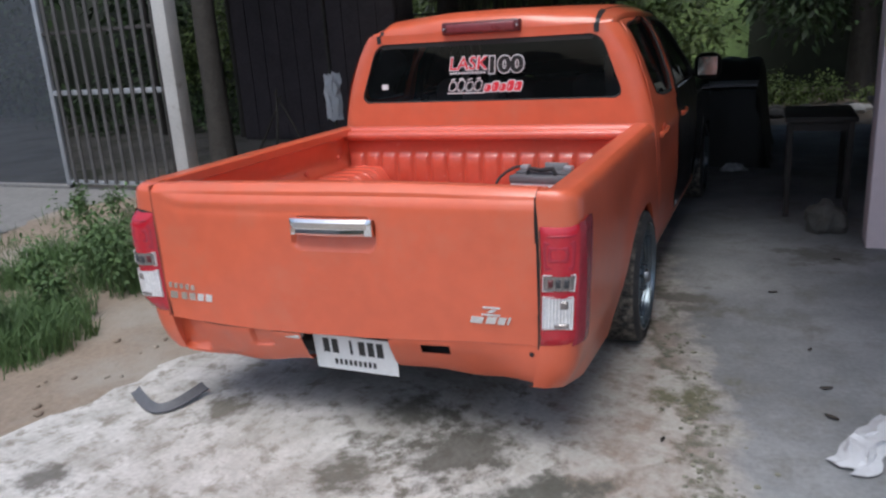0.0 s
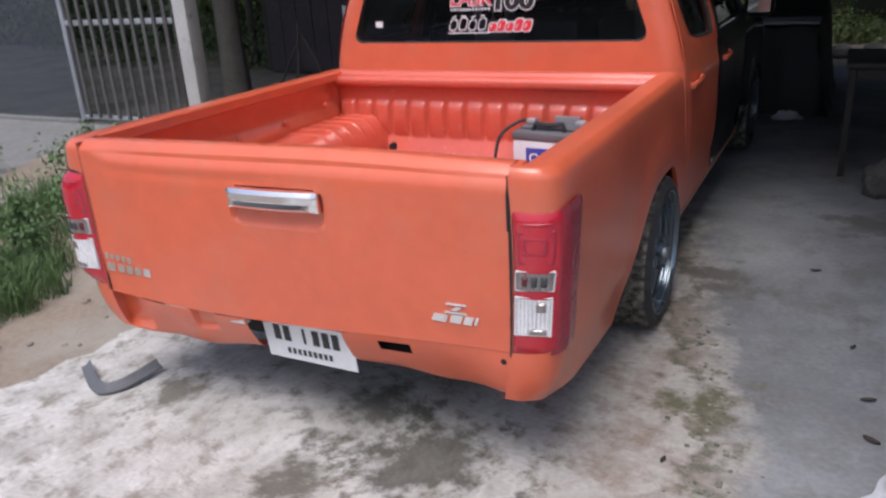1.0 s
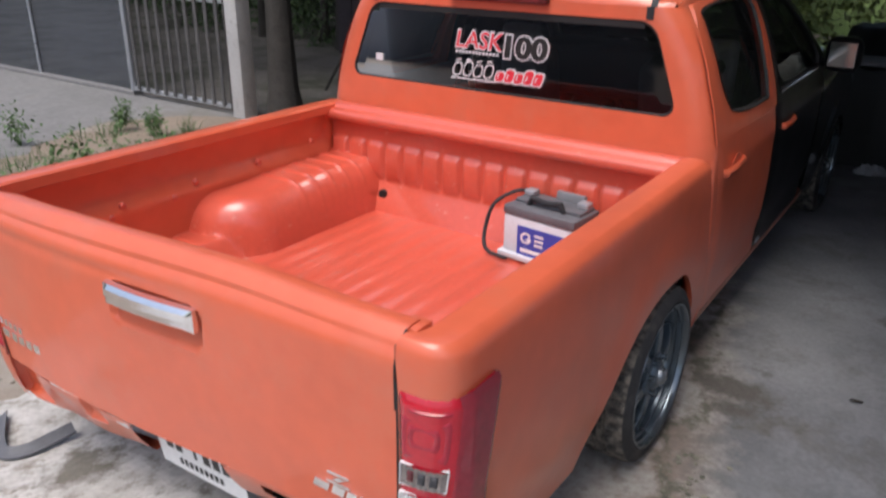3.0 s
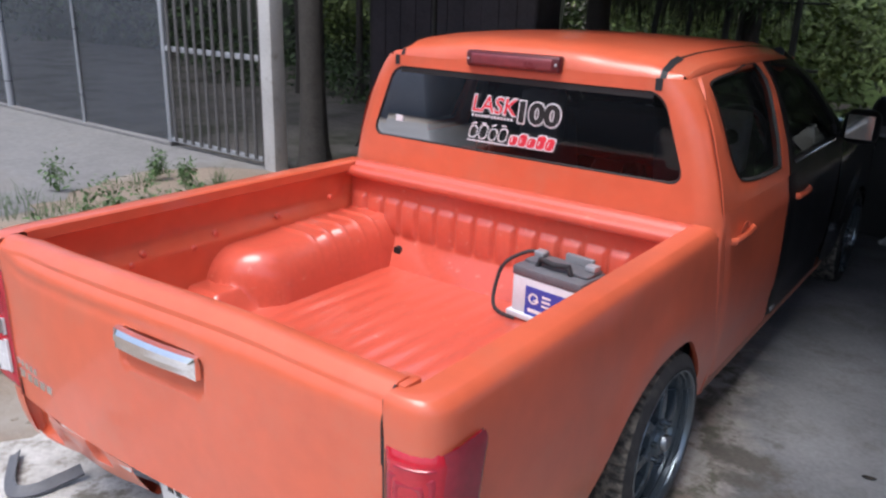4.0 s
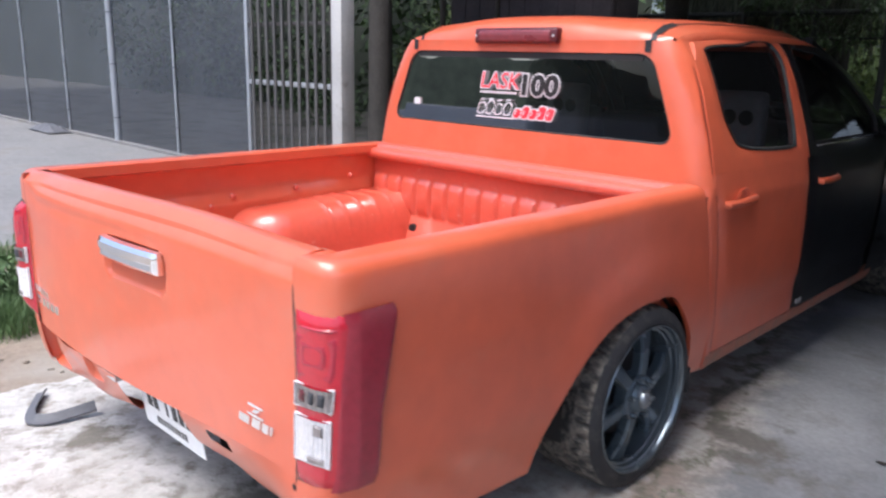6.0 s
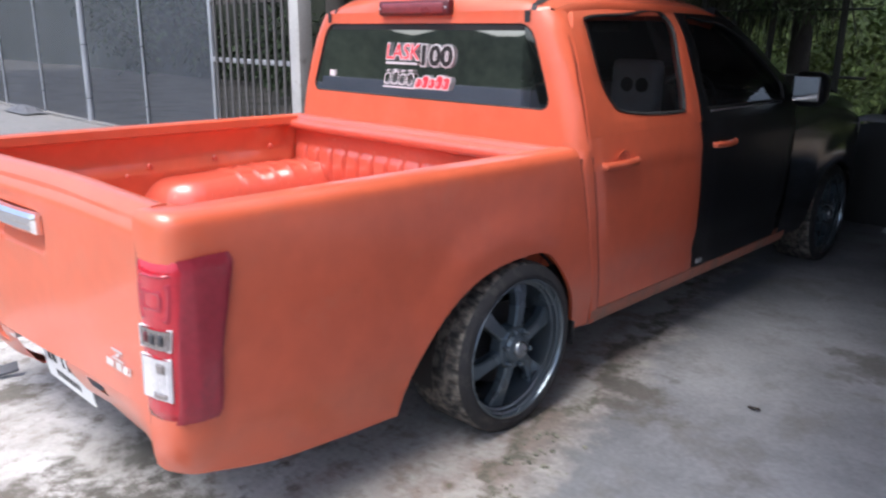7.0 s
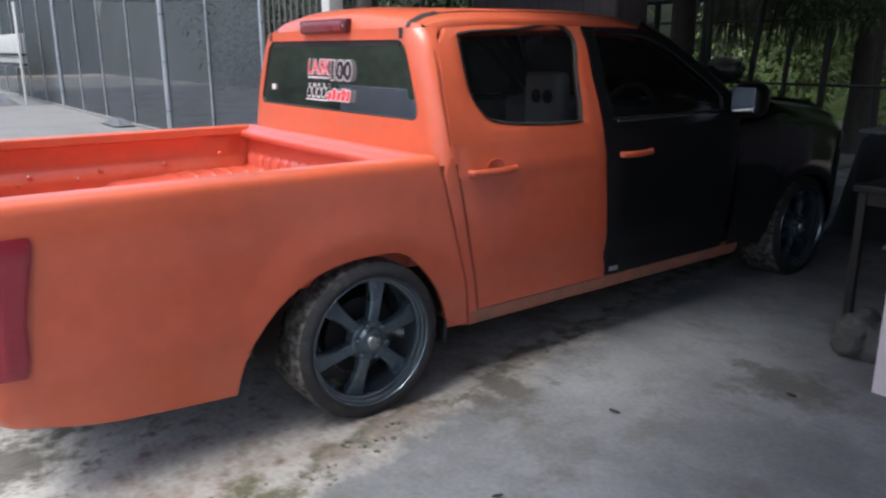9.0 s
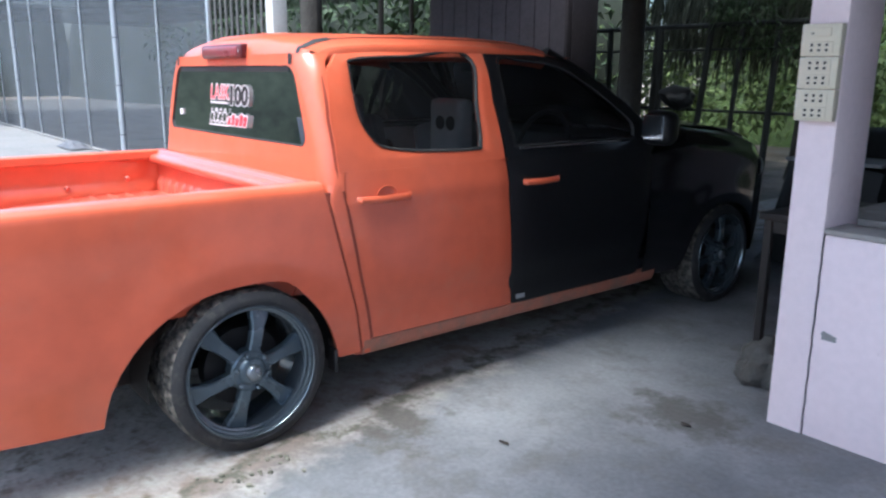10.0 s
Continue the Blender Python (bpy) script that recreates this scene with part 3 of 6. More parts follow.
badge_bars([(-0.722 + 0.028 * i, 0.573 - 0.001 * i, 0.018, 0.022, 0.15) for i in range(5)], CHROME, "badge_bar", gate, tail_y)
badge_bars([(-0.712 + 0.040 * i + (0.012 if i > 0 else 0), 0.532, 0.030 if i else 0.040, 0.030, 0.2) for i in range(5)], CHROME, "badge_bar", gate, tail_y)
badge_bars([(0.588, 0.575, 0.060, 0.007, 0.3), (0.588, 0.562, 0.02, 0.012, 1.6), (0.585, 0.549, 0.066, 0.007, 0.3)], CHROME, "badge_bar", gate, tail_y)
badge_bars([(0.535, 0.528, 0.044, 0.024, 0.35), (0.585, 0.530, 0.034, 0.026, 0.35), (0.622, 0.530, 0.026, 0.026, 0.35), (0.646, 0.532, 0.008, 0.026, 0.35)], CHROME, "badge_bar", gate, tail_y)

# lower rear skirt with the plate opening
SKIRT_FOOT = [(-0.76, 0.288), (-0.70, 0.284), (-0.62, 0.296), (-0.52, 0.309), (-0.426, 0.298), (-0.25, 0.318), (-0.08, 0.329), (0.19, 0.332), (0.46, 0.329), (0.58, 0.325), (0.66, 0.314), (0.72, 0.303), (0.76, 0.296)]


def skirt_mesh():
    xs = sorted(set([-0.757, -0.752, -0.746, -0.625, -0.612, -0.600, -0.385, -0.375, -0.30, -0.288, -0.16, 0.19, 0.31, 0.42, 0.757] + [round(v, 3) for v in spread(-0.74, 0.74, 42)]))
    rows = []
    for k in range(13):
        row = []
        for x in xs:
            w = ss(0.757, 0.50, abs(x))
            f = lerp(SKIRT_FOOT, x) - 0.040 * w + 0.003 * math.sin(23 * x) * (1 - k / 12)
            top = gate_foot(x) + (0.004 if x > 0.2 else -0.001)
            z = f + (top - f) * k / 12
            y = tail_y(x, 0.447) + 0.002 - 0.001 * ss(0.43, 0.40, z)
            y += (0.012 * ss(0.42, 0.29, z) + 0.010 * ss(0.36, 0.285, z) ** 2) * (1 - w) + 0.066 * w * ((top - z) / (top - f)) ** 1.3 + 0.006 * ss(f + 0.02, f, z)
            # pressed recesses beside the plate, the outer one deep
            y += 0.034 * ss(-0.755, -0.748, x) * ss(-0.60, -0.625, x) * ss(0.285, 0.31, z)
            y += 0.020 * ss(-0.386, -0.372, x) * ss(-0.286, -0.302, x) * ss(0.34, 0.36, z)
            y += 0.004 * math.exp(-((x + 0.50) / 0.05) ** 2) * math.sin(40 * z)
            row.append((x, y, z))
        rows.append(row)

    def keep(i, j):
        xm = (xs[j] + xs[j + 1]) / 2
        if -0.16 < xm < 0.19:
            return False
        return not (0.31 < xm < 0.42 and i in (7, 8, 9))
    bm = sheet(rows, keep=keep)
    sheet([[(x, y + 0.03, z + 0.004) for x, y, z in rows[0]], rows[0]], bm, keep=lambda i, j: not -0.16 < (xs[j] + xs[j + 1]) / 2 < 0.19)
    return bm


skirt = part("rear_skirt", skirt_mesh(), ORANGE, truck, "dented orange rear skirt with a plate opening", angle=40)
part("skirt_backing", box((-0.74, 0.05, 0.33), (0.74, 0.07, 0.46)), SEAM, truck)
part("slot_backing", box((0.295, 0.004, 0.330), (0.435, 0.010, 0.425)), SEAM, skirt)
part("plate_lamp", box((-0.250, TAIL - 0.020, 0.392), (-0.165, TAIL + 0.012, 0.414), 0.006), WHITE_PAINT, skirt, "scuffed pale plate lamp")
part("drain_hole", lathe([(-0.002, 0.009), (0.001, 0.0005)], (0, 0, 0), sides=12), SEAM, skirt).matrix_local = pose(0.716, TAIL + 0.019, 0.416, 0, 0, -90)


def number_plate():
    bm = box((-0.155, -0.0015, 0.0), (0.185, 0.0015, 0.15), 0.001, segs=1)
    return bm


plate = part("number_plate", number_plate(), PLATE, truck, "bent white metal number plate")
plate.matrix_local = pose(0, 0.010, 0.243, 9, 1.5, 2.5)
for i, w in enumerate((0.036, 0.036, 0, 0.014, 0.036, 0.036, 0.036)):
    if w:
        b = part("plate_bar", box((-0.115 + 0.037 * i, -0.003, 0.075), (-0.115 + 0.037 * i + w * 0.72, -0.0018, 0.135)), INK, plate, smooth=False)
        b.matrix_parent_inverse = Matrix()
for i in range(9):
    b = part("plate_bar", box((-0.075 + 0.020 * i, -0.003, 0.025), (-0.075 + 0.020 * i + 0.012, -0.0018, 0.048)), INK, plate, smooth=False)
    b.matrix_parent_inverse = Matrix()


# tail lamps wrap round the corners
def lamp_point(u, z, s, lift):
    """u runs from the tailgate gap (0) round the corner to the lamp's front edge (1)."""
    path = [(-0.126, -0.0585), (-0.090, -0.057), (-0.060, -0.053), (-0.036, -0.044), (-0.014, -0.025), (-0.002, 0.01), (0.0, 0.10)]
    out = [(0.0, -1), (0.08, -1), (0.25, -0.95), (0.5, -0.85), (0.82, -0.57), (0.98, -0.1), (1, 0)]
    front = lerp([(0.450, 0.040), (0.462, 0.056), (0.48, 0.066), (0.52, 0.071), (0.63, 0.074), (0.71, 0.088), (0.80, 0.106), (0.845, 0.116), (0.866, 0.108), (0.878, 0.085)], z)
    z = z - 0.010 * max(0.0, (z - 0.80) / 0.07) * (1 - ss(0.2, 0.75, u)) - 0.012 * max(0.0, (0.52 - z) / 0.07) * ss(0.7, 0.2, u) * 0.5
    bulge = 0.026 * ss(0.0, 0.35, u) * ss(1.0, 0.7, u) * ss(0.45, 0.52, z) * ss(0.88, 0.80, z) if s < 0 else 0.0
    lift += bulge
    path[-1] = (0.0, front)
    lens = [0]
    for a, b in zip(path, path[1:]):
        lens.append(lens[-1] + math.dist(a, b))
    d = u * lens[-1]
    for i in range(len(path) - 1):
        if d <= lens[i + 1] or i == len(path) - 2:
            t = (d - lens[i]) / (lens[i + 1] - lens[i])
            dx, y = (path[i][k] + (path[i + 1][k] - path[i][k]) * t for k in (0, 1))
            ox, oy = (out[i][k] + (out[i + 1][k] - out[i][k]) * t for k in (0, 1))
            return ((half_width(z) + dx + ox * lift) * s, y + oy * lift + (0.8 * skew(-0.8) * ss(0.30, 0.0, y) if s < 0 else 0.0), z)


def lamp_patch(s, u0, u1, z0, z1, lift, base=0.0, nu=14, nz=10, r=0.0):
    rows = []
    for i in range(nz + 1):
        v = i / nz
        row = []
        for j in range(nu + 1):
            w = j / nu
            edge = min(w, 1 - w, v, 1 - v)
            l = base + (lift - base) * ss(0, 0.08, edge)
            row.append(lamp_point(u0 + (u1 - u0) * w, z0 + (z1 - z0) * v, s, l))
        rows.append(row)
    return sheet(rows)


def u_ridge(s, u0, u1, z0, z1, w, top=True):
    """A raised moulding shaped like a U lying on its side, or a full ring."""
    loops = []
    for l, g in ((0.0095, 0.0), (0.0125, w * 0.35), (0.0125, w * 0.65), (0.0095, w)):
        pts = rounded(u0 + g, z0 + g * 0.30, u1 - g, z1 - g * 0.30, 0.024, 5)
        loops.append([lamp_point(u, z, s, l) for u, z in pts])
    bm = bmesh.new()
    ring_faces(bm, loops)
    return bm


def lens_frame(s, u0, u1, z0, z1, w=0.011):
    loops = []
    for l, g in ((0.010, 0.0), (0.0165, w * 0.3), (0.0165, w * 0.8), (0.013, w)):
        loops.append([lamp_point(u, z, s, l) for u, z in rounded(u0 + g, z0 + g * 0.3, u1 - g, z1 - g * 0.3, 0.005, 3)])
    bm = bmesh.new()
    ring_faces(bm, loops)
    return bm


def ribbed_lens(s, u0, u1, z0, z1, ribs, deep):
    rows = []
    for i in range(9):
        z = z0 + (z1 - z0) * i / 8
        rows.append([lamp_point(u0 + (u1 - u0) * j / (ribs * 4), z, s, 0.0146 + deep * math.sin(j * math.pi / 2) - 0.002 * math.sin(math.pi * i / 8)) for j in range(ribs * 4 + 1)])
    return sheet(rows)


lamps = []
for s in (1, -1):
    part("lamp_gap", lamp_patch(s, -0.02, 1.03, 0.4475, 0.8815, 0.0022, -0.002, 30, 30), SEAM, truck)
    lamp = part("tail_lamp", lamp_patch(s, 0.0, 1.0, 0.454, 0.876, 0.010, -0.004, 30, 30), LENS_RED, truck, "red and clear wrap-round tail lamp")
    part("side_lens", lamp_patch(s, 0.505, 0.985, 0.462, 0.868, 0.0116, 0.009, 16, 22), LENS_SIDE, lamp, "crimson side lens")
    part("lens_ridge", u_ridge(s, 0.06, 0.455, 0.715, 0.815, 0.05), LENS_DEEP, lamp)
    part("lens_ridge", u_ridge(s, 0.12, 0.38, 0.742, 0.796, 0.045), LENS_DEEP, lamp)
    part("lens_ridge", lamp_patch(s, 0.10, 0.46, 0.826, 0.838, 0.0125, 0.008, 8, 3), LENS_DEEP, lamp)
    part("lens_frame", lens_frame(s, 0.055, 0.470, 0.648, 0.704), WHITE_FILM, lamp, "pale moulded frame")
    part("lens_frame", lens_frame(s, 0.055, 0.470, 0.520, 0.632), WHITE_FILM, lamp, "pale moulded frame")
    rev = part("reverse_lens", ribbed_lens(s, 0.063, 0.462, 0.652, 0.700, 7, 0.0012), LENS_SMOKE, lamp, "smoked clear lens")
    for du, dz in ((0.16, 0.676), (0.26, 0.676), (0.36, 0.676)):
        part("bulb_seat", lamp_patch(s, du - 0.032, du + 0.032, dz - 0.014, dz + 0.014, 0.0180, 0.014, 5, 5), LENS_DARK if du < 0.2 else CABIN, rev)
    ind = part("indicator_lens", ribbed_lens(s, 0.063, 0.462, 0.524, 0.628, 9, 0.0016), LENS_CLEAR, lamp, "bright clear ribbed lens")
    part("bulb_seat", lamp_patch(s, 0.30, 0.40, 0.592, 0.618, 0.0180, 0.014, 6, 6), LENS_SMOKE, ind)
    part("bulb_seat", lamp_patch(s, 0.23, 0.42, 0.526, 0.542, 0.0175, 0.014, 6, 4), LENS_SMOKE, ind)
    lamps.append(lamp)
# dark gaps between tailgate and corners
for s in (1, -1):
    y0 = -0.0495 if s > 0 else -0.0505 + skew(-0.75)
    part("tailgate_gap", box(((0.741 if s > 0 else 0.7478) * s, y0, 0.44), ((0.762 if s > 0 else 0.7560) * s, y0 + 0.03, 0.945 if s > 0 else 0.962)), SEAM if s > 0 else GAP_SHADE, truck)

# over the rounded top edge a dark strip on the surface paints the gap's shade
gap_line = [(tail_y(0.743, z) - 0.0012, z) for z in spread(0.80, 0.930, 14)] + [(tail_y(0.743, 0.935) + dy, z) for dy, z in ((-0.0005, 0.9405), (0.004, 0.947), (0.0235, 0.9640))]
part("tailgate_gap", sheet([[(x, y, z) for x in (0.7395, 0.7445)] for y, z in gap_line]), SEAM, truck)
part("corner_post", box((0.712, -0.006, 0.62), (0.762, 0.050, 0.9635), 0.006, segs=2), ORANGE, truck)


# ---- cab ----
def on_side(y, z, s, lift=0.0):
    pull = 0.10 * max(0, y - 2.75) ** 2 if z > 1.03 else 0.0
    return ((half_width(z) + lift - pull * ss(1.03, 1.4, z)) * s, y, z)


def door_back(z):
    return lerp([(0.28, 1.748), (0.6, 1.675), (1.02, 1.592), (1.2, 1.588), (1.38, 1.612), (1.46, 1.69)], z)


WIN_LOW, WIN_TOP, WIN_R = 1.090, 1.400, 0.055


def win_edge(z):
    """Half-width of the rear window at a height."""
    full = 0.728 - 0.118 * (z - WIN_LOW) / (WIN_TOP - WIN_LOW)
    d = min(z - WIN_LOW, WIN_TOP - z)
    return full if d >= WIN_R else full - WIN_R + math.sqrt(max(0.0, WIN_R ** 2 - (WIN_R - max(d, 0)) ** 2))


def back_y(x, z):
    hw = half_width(min(z, 1.46))
    y = CABBACK - 0.022 + 0.016 * (x / 0.8) ** 2 + 0.05 * (min(z, 1.42) - 1.09)
    u = max(0.0, (abs(x) - hw + 0.10) / 0.10)
    return y + 0.075 * (1 - math.sqrt(max(0.0, 1 - min(1, u) ** 2.2)))


BACK_Z = sorted(set([0.93, 0.955, 0.99, 1.03, 1.06] + [WIN_LOW + WIN_R * (1 - math.cos(radians(a))) for a in (0, 12, 25, 40, 55, 70, 90)] + [1.17, 1.2, 1.23, 1.26, 1.29, 1.32] + [WIN_TOP - WIN_R * (1 - math.cos(radians(a))) for a in (0, 12, 25, 40, 55, 70, 90)] + [1.415, 1.43, 1.445]))


def cab_back():
    bm = bmesh.new()
    for s in (1, -1):
        rows = []
        for z in BACK_Z:
            hw = half_width(z)
            x_in = win_edge(min(max(z, WIN_LOW), WIN_TOP))
            xc = hw - 0.10
            row = [((x_in) * s, back_y(x_in, z) + 0.012, z)]
            xs = spread(x_in, max(xc, x_in + 0.004), 5) + [max(xc, x_in + 0.004) + (hw - max(xc, x_in + 0.004)) * f for f in (0.2, 0.4, 0.58, 0.73, 0.85, 0.93, 0.98, 1.0)]
            row += [(x * s, back_y(x, z), z) for x in xs]
            row.append((hw * s, max(door_back(z) - 0.010, row[-1][1] + 0.004), z))
            row.append(((hw - 0.03) * s, max(door_back(z) - 0.010, row[-2][1] + 0.004), z))
            rows.append(row)
        sheet(rows, bm)
    for low, high in ((0.0, WIN_LOW), (WIN_TOP, 9.0)):
        zs = [z for z in BACK_Z if low - 1e-6 <= z <= high + 1e-6]
        e = win_edge(WIN_LOW if low == 0.0 else WIN_TOP)
        sheet([[(x, back_y(x, z), z) for x in spread(-e, e, 13)] for z in zs], bm)
    sheet([[(x, CABBACK, z) for x in spread(-0.80, 0.80, 9)] for z in (0.66, 0.94)], bm)
    bmesh.ops.remove_doubles(bm, verts=bm.verts, dist=0.0006)
    return bm


part("cab_back", cab_back(), ORANGE, truck, angle=60)


def bed_gap(s):
    """Backing in the slot between bed and cab, the slot's shade set in its dark orange."""
    return sheet([[((half_width(z) - 0.006) * s, 1.505 + 0.25 * (0.93 - z) + d, z) for d in (-0.01, 0.045)] for z in spread(0.24, 0.93, 12)])


mirrored(bed_gap, "bed_gap", GAP_SHADE, truck)


def cab_strip(s):
    """The narrow side of the cab between bed and door."""
    rows = []
    for z in spread(0.24, 0.955, 24):
        hw = half_width(z)
        y0 = lerp([(0.24, 1.708), (0.95, 1.532)], z)
        yd = door_back(z) - 0.010
        r = 0.012 + 0.05 * ss(0.90, 0.955, z)
        rows.append([((hw - 0.08) * s, y0, z)] + [((hw - r + r * math.sin(radians(a))) * s, y0 + r * (1 - math.cos(radians(a))), z) for a in spread(0, 90, 7)] + [(hw * s, yd, z), ((hw - 0.03) * s, yd, z)])
    return sheet(rows)


mirrored(cab_strip, "cab_strip", ORANGE, truck)


def window_outline(grow):
    right = [(win_edge(z) + grow, z) for z in [z for z in BACK_Z if WIN_LOW <= z <= WIN_TOP]]
    pts = []
    for x, z in right:
        pts.append((x, z + grow * (1 if z > 1.36 else (-1 if z < 1.12 else 0))))
    left = [(-x, z) for x, z in reversed(pts)]
    return pts + left


ROOF_LINE = [(1.540, 1.412), (1.541, 1.425), (1.545, 1.450), (1.558, 1.480), (1.582, 1.504), (1.63, 1.524), (1.70, 1.535), (1.9, 1.546), (2.2, 1.552), (2.5, 1.552), (2.75, 1.543), (2.92, 1.522), (3.02, 1.500), (3.09, 1.475)]


def roof_point(t, y, zc, lift=0.0):
    drop = 0.023 * t * t + 0.036 * ss(0.84, 1.0, abs(t)) * ss(1.42, 1.52, zc)
    if zc < 1.5:
        drop *= 0.5
    ridge = 0.012 * ss(0.75, 0.30, abs(t)) * ss(1.44, 1.50, zc) * ss(2.0, 1.6, y)
    bulge = 0.045 * abs(t) ** 3 * ss(1.9, 1.6, y) - 0.012 * ss(0.55, 0.40, abs(t)) * ss(1.43, 1.47, zc) * ss(1.66, 1.56, y)
    steep = ss(1.60, 1.545, y)
    return (t * 0.655, y + bulge - lift * steep, zc - drop + ridge + lift * (1 - steep))


def roof_mesh():
    bm = sheet([[roof_point(-1 + 2 * i / 32, y, zc) for i in range(33)] for y, zc in ROOF_LINE])
    for s in (1, -1):
        side = []
        for y in spread(1.58, 2.90, 22):
            zc = lerp(ROOF_LINE[3:], y)
            x, yy, z = roof_point(s, y, zc)
            side.append([(x, yy, z), (x + 0.012 * s, yy, z - 0.012), (x + 0.010 * s, yy, z - 0.05), (x - 0.01 * s, yy, z - 0.07)])
        sheet(side, bm)
    bmesh.ops.remove_doubles(bm, verts=bm.verts, dist=0.0005)
    return bm


part("roof", roof_mesh(), ORANGE, truck, "orange cab roof", angle=50)
for s in (1, -1):
    wide = [[roof_point(s * (0.90 + d), y, zc, 0.0025) for y, zc in ROOF_LINE[1:7]] for d in (-0.017, 0.017)]
    part("roof_ditch_strip", sheet(wide), DARKTRIM, truck, "black roof ditch strip")
    thin = [[roof_point(s * (0.90 + d), y, zc, 0.0012) for y, zc in ROOF_LINE[6:12]] for d in (-0.005, 0.005)]
    part("roof_seam", sheet(thin), SEAM, truck)

for s in (1, -1):
    part("roof_ditch_strip", sheet([[(x * s, back_y(x, z) - 0.003, z) for x in (0.578, 0.604)] for z in (1.404, 1.418, 1.432, 1.446)]), DARKTRIM, truck, "black roof ditch strip")
# high brake lamp on the roof's rear edge
brake = part("brake_lamp", box((-0.207, 1.512, 1.430), (0.217, 1.575, 1.492), 0.012, segs=3), LENS_DARK, truck, "high brake lamp with a red lens")
part("brake_lens", box((-0.178, 1.506, 1.438), (0.188, 1.54, 1.482), 0.008, segs=3), LENS_DUSTY, brake, "dusty dark red lens")
for x in (-0.192, 0.202):
    part("lamp_screw", lathe([(-0.001, 0.006), (0.002, 0.0005)], (0, 0, 0), sides=10), GALV, brake).matrix_local = pose(x, 1.509, 1.460, 0, 0, -90)

# rear window, gasket and stickers
bm = plate_of([(x, back_y(x, z) + 0.006, z) for x, z in window_outline(0.0)])
bmesh.ops.triangulate(bm, faces=bm.faces[:])
rear_glass = part("rear_window", bm, GLASS_REAR, truck, "dark tinted rear window with stickers", smooth=False)
bm = bmesh.new()
ring_faces(bm, [[(x, back_y(x, z) + d, z) for x, z in window_outline(g)] for g, d in ((0.002, 0.001), (0.000, -0.001), (-0.004, 0.0005), (-0.006, 0.0055))])
part("window_gasket", bm, SEAM, truck)
bm = sheet([[(x, back_y(x, z) + 0.0035, z) for x in spread(-0.575, 0.575, 7)] for z in (1.374, 1.396)])
part("window_band", bm, SEAM, rear_glass)


def sticker(pts, mat, lift=0.003):
    bm = plate_of([(x, back_y(x, z) + 0.006 - lift, z) for x, z in pts])
    part("sticker_shape", bm, mat, rear_glass, smooth=False)


def lettering(text, x0, z0, width, height, mat, bold, lift, lean=0.16):
    """Letters cut from film, fitted to a width and height on the rear glass."""
    cu = bpy.data.curves.new("letters", "FONT")
    cu.body, cu.offset, cu.shear, cu.resolution_u = text, bold, lean, 3
    tmp = new("letters", cu)
    me = bpy.data.meshes.new_from_object(tmp)
    bpy.data.objects.remove(tmp)
    plain = [v.co.copy() for v in me.vertices]
    lo = [min(v[k] for v in plain) for k in (0, 1)]
    hi = [max(v[k] for v in plain) for k in (0, 1)]
    for v in me.vertices:
        x = x0 + width * (v.co.x - lo[0]) / (hi[0] - lo[0])
        z = z0 + height * (v.co.y - lo[1]) / (hi[1] - lo[1])
        v.co = (x, back_y(x, z) + 0.006 - lift, z)
    me.materials.append(mat)
    ob = new("lettering", me)
    ob.parent = rear_glass
    return ob


lettering("LASK", -0.186, 1.246, 0.224, 0.076, WHITE_FILM, 0.05, 0.0022)
lettering("LASK", -0.180, 1.252, 0.212, 0.064, RED_FILM, 0.006, 0.0036)
lettering("100", 0.034, 1.222, 0.196, 0.098, WHITE_FILM, 0.085, 0.0022, 0.05)
lettering("100", 0.040, 1.228, 0.184, 0.086, SEAM, 0.045, 0.0036, 0.05)
# small print and a second line in a flowing hand
for i in range(13):
    x = -0.182 + 0.0155 * i
    sticker([(x, 1.230), (x + 0.011, 1.230), (x + 0.012, 1.2405), (x + 0.001, 1.2405)], WHITE_FILM, 0.0024)
for i in range(4):
    x = -0.196 + 0.048 * i
    h = (0.052, 0.060, 0.050, 0.056)[i]
    bm = bmesh.new()
    ring_faces(bm, [[(px + 0.25 * (pz - 1.14), back_y(px, pz) + 0.0035, pz) for px, pz in rounded(x + g, 1.142 + g, x + 0.042 - g, 1.142 + h - g, 0.016, 4)] for g in (0, 0.0045)])
    part("sticker_shape", bm, WHITE_FILM, rear_glass, smooth=False)
    sticker([(x + 0.020, 1.196 + 0.006 * (i % 2)), (x + 0.045, 1.204), (x + 0.043, 1.210), (x + 0.020, 1.203 + 0.006 * (i % 2))], WHITE_FILM)
sticker([(-0.200, 1.130), (0.010, 1.130), (0.010, 1.136), (-0.198, 1.136)], WHITE_FILM)
for i in range(5):
    x = 0.000 + 0.041 * i
    h = (0.046, 0.058, 0.048, 0.062, 0.056)[i]
    for g, film, l in ((0.0, WHITE_FILM, 0.0024), (0.005, RED_FILM, 0.0036)):
        pts = rounded(x + g, 1.133 + g, x + 0.046 - g, 1.133 + h - g, 0.013, 4)
        sticker([(px + 0.28 * (pz - 1.14), pz) for px, pz in pts], film, l + 0.0003 * i)
    sticker([(x + 0.016, 1.150), (x + 0.021, 1.150), (x + 0.028, 1.170), (x + 0.023, 1.170)], WHITE_FILM, 0.0062)
sticker([(-0.592, 1.162), (-0.552, 1.162), (-0.552, 1.190), (-0.592, 1.190)], WHITE_FILM)


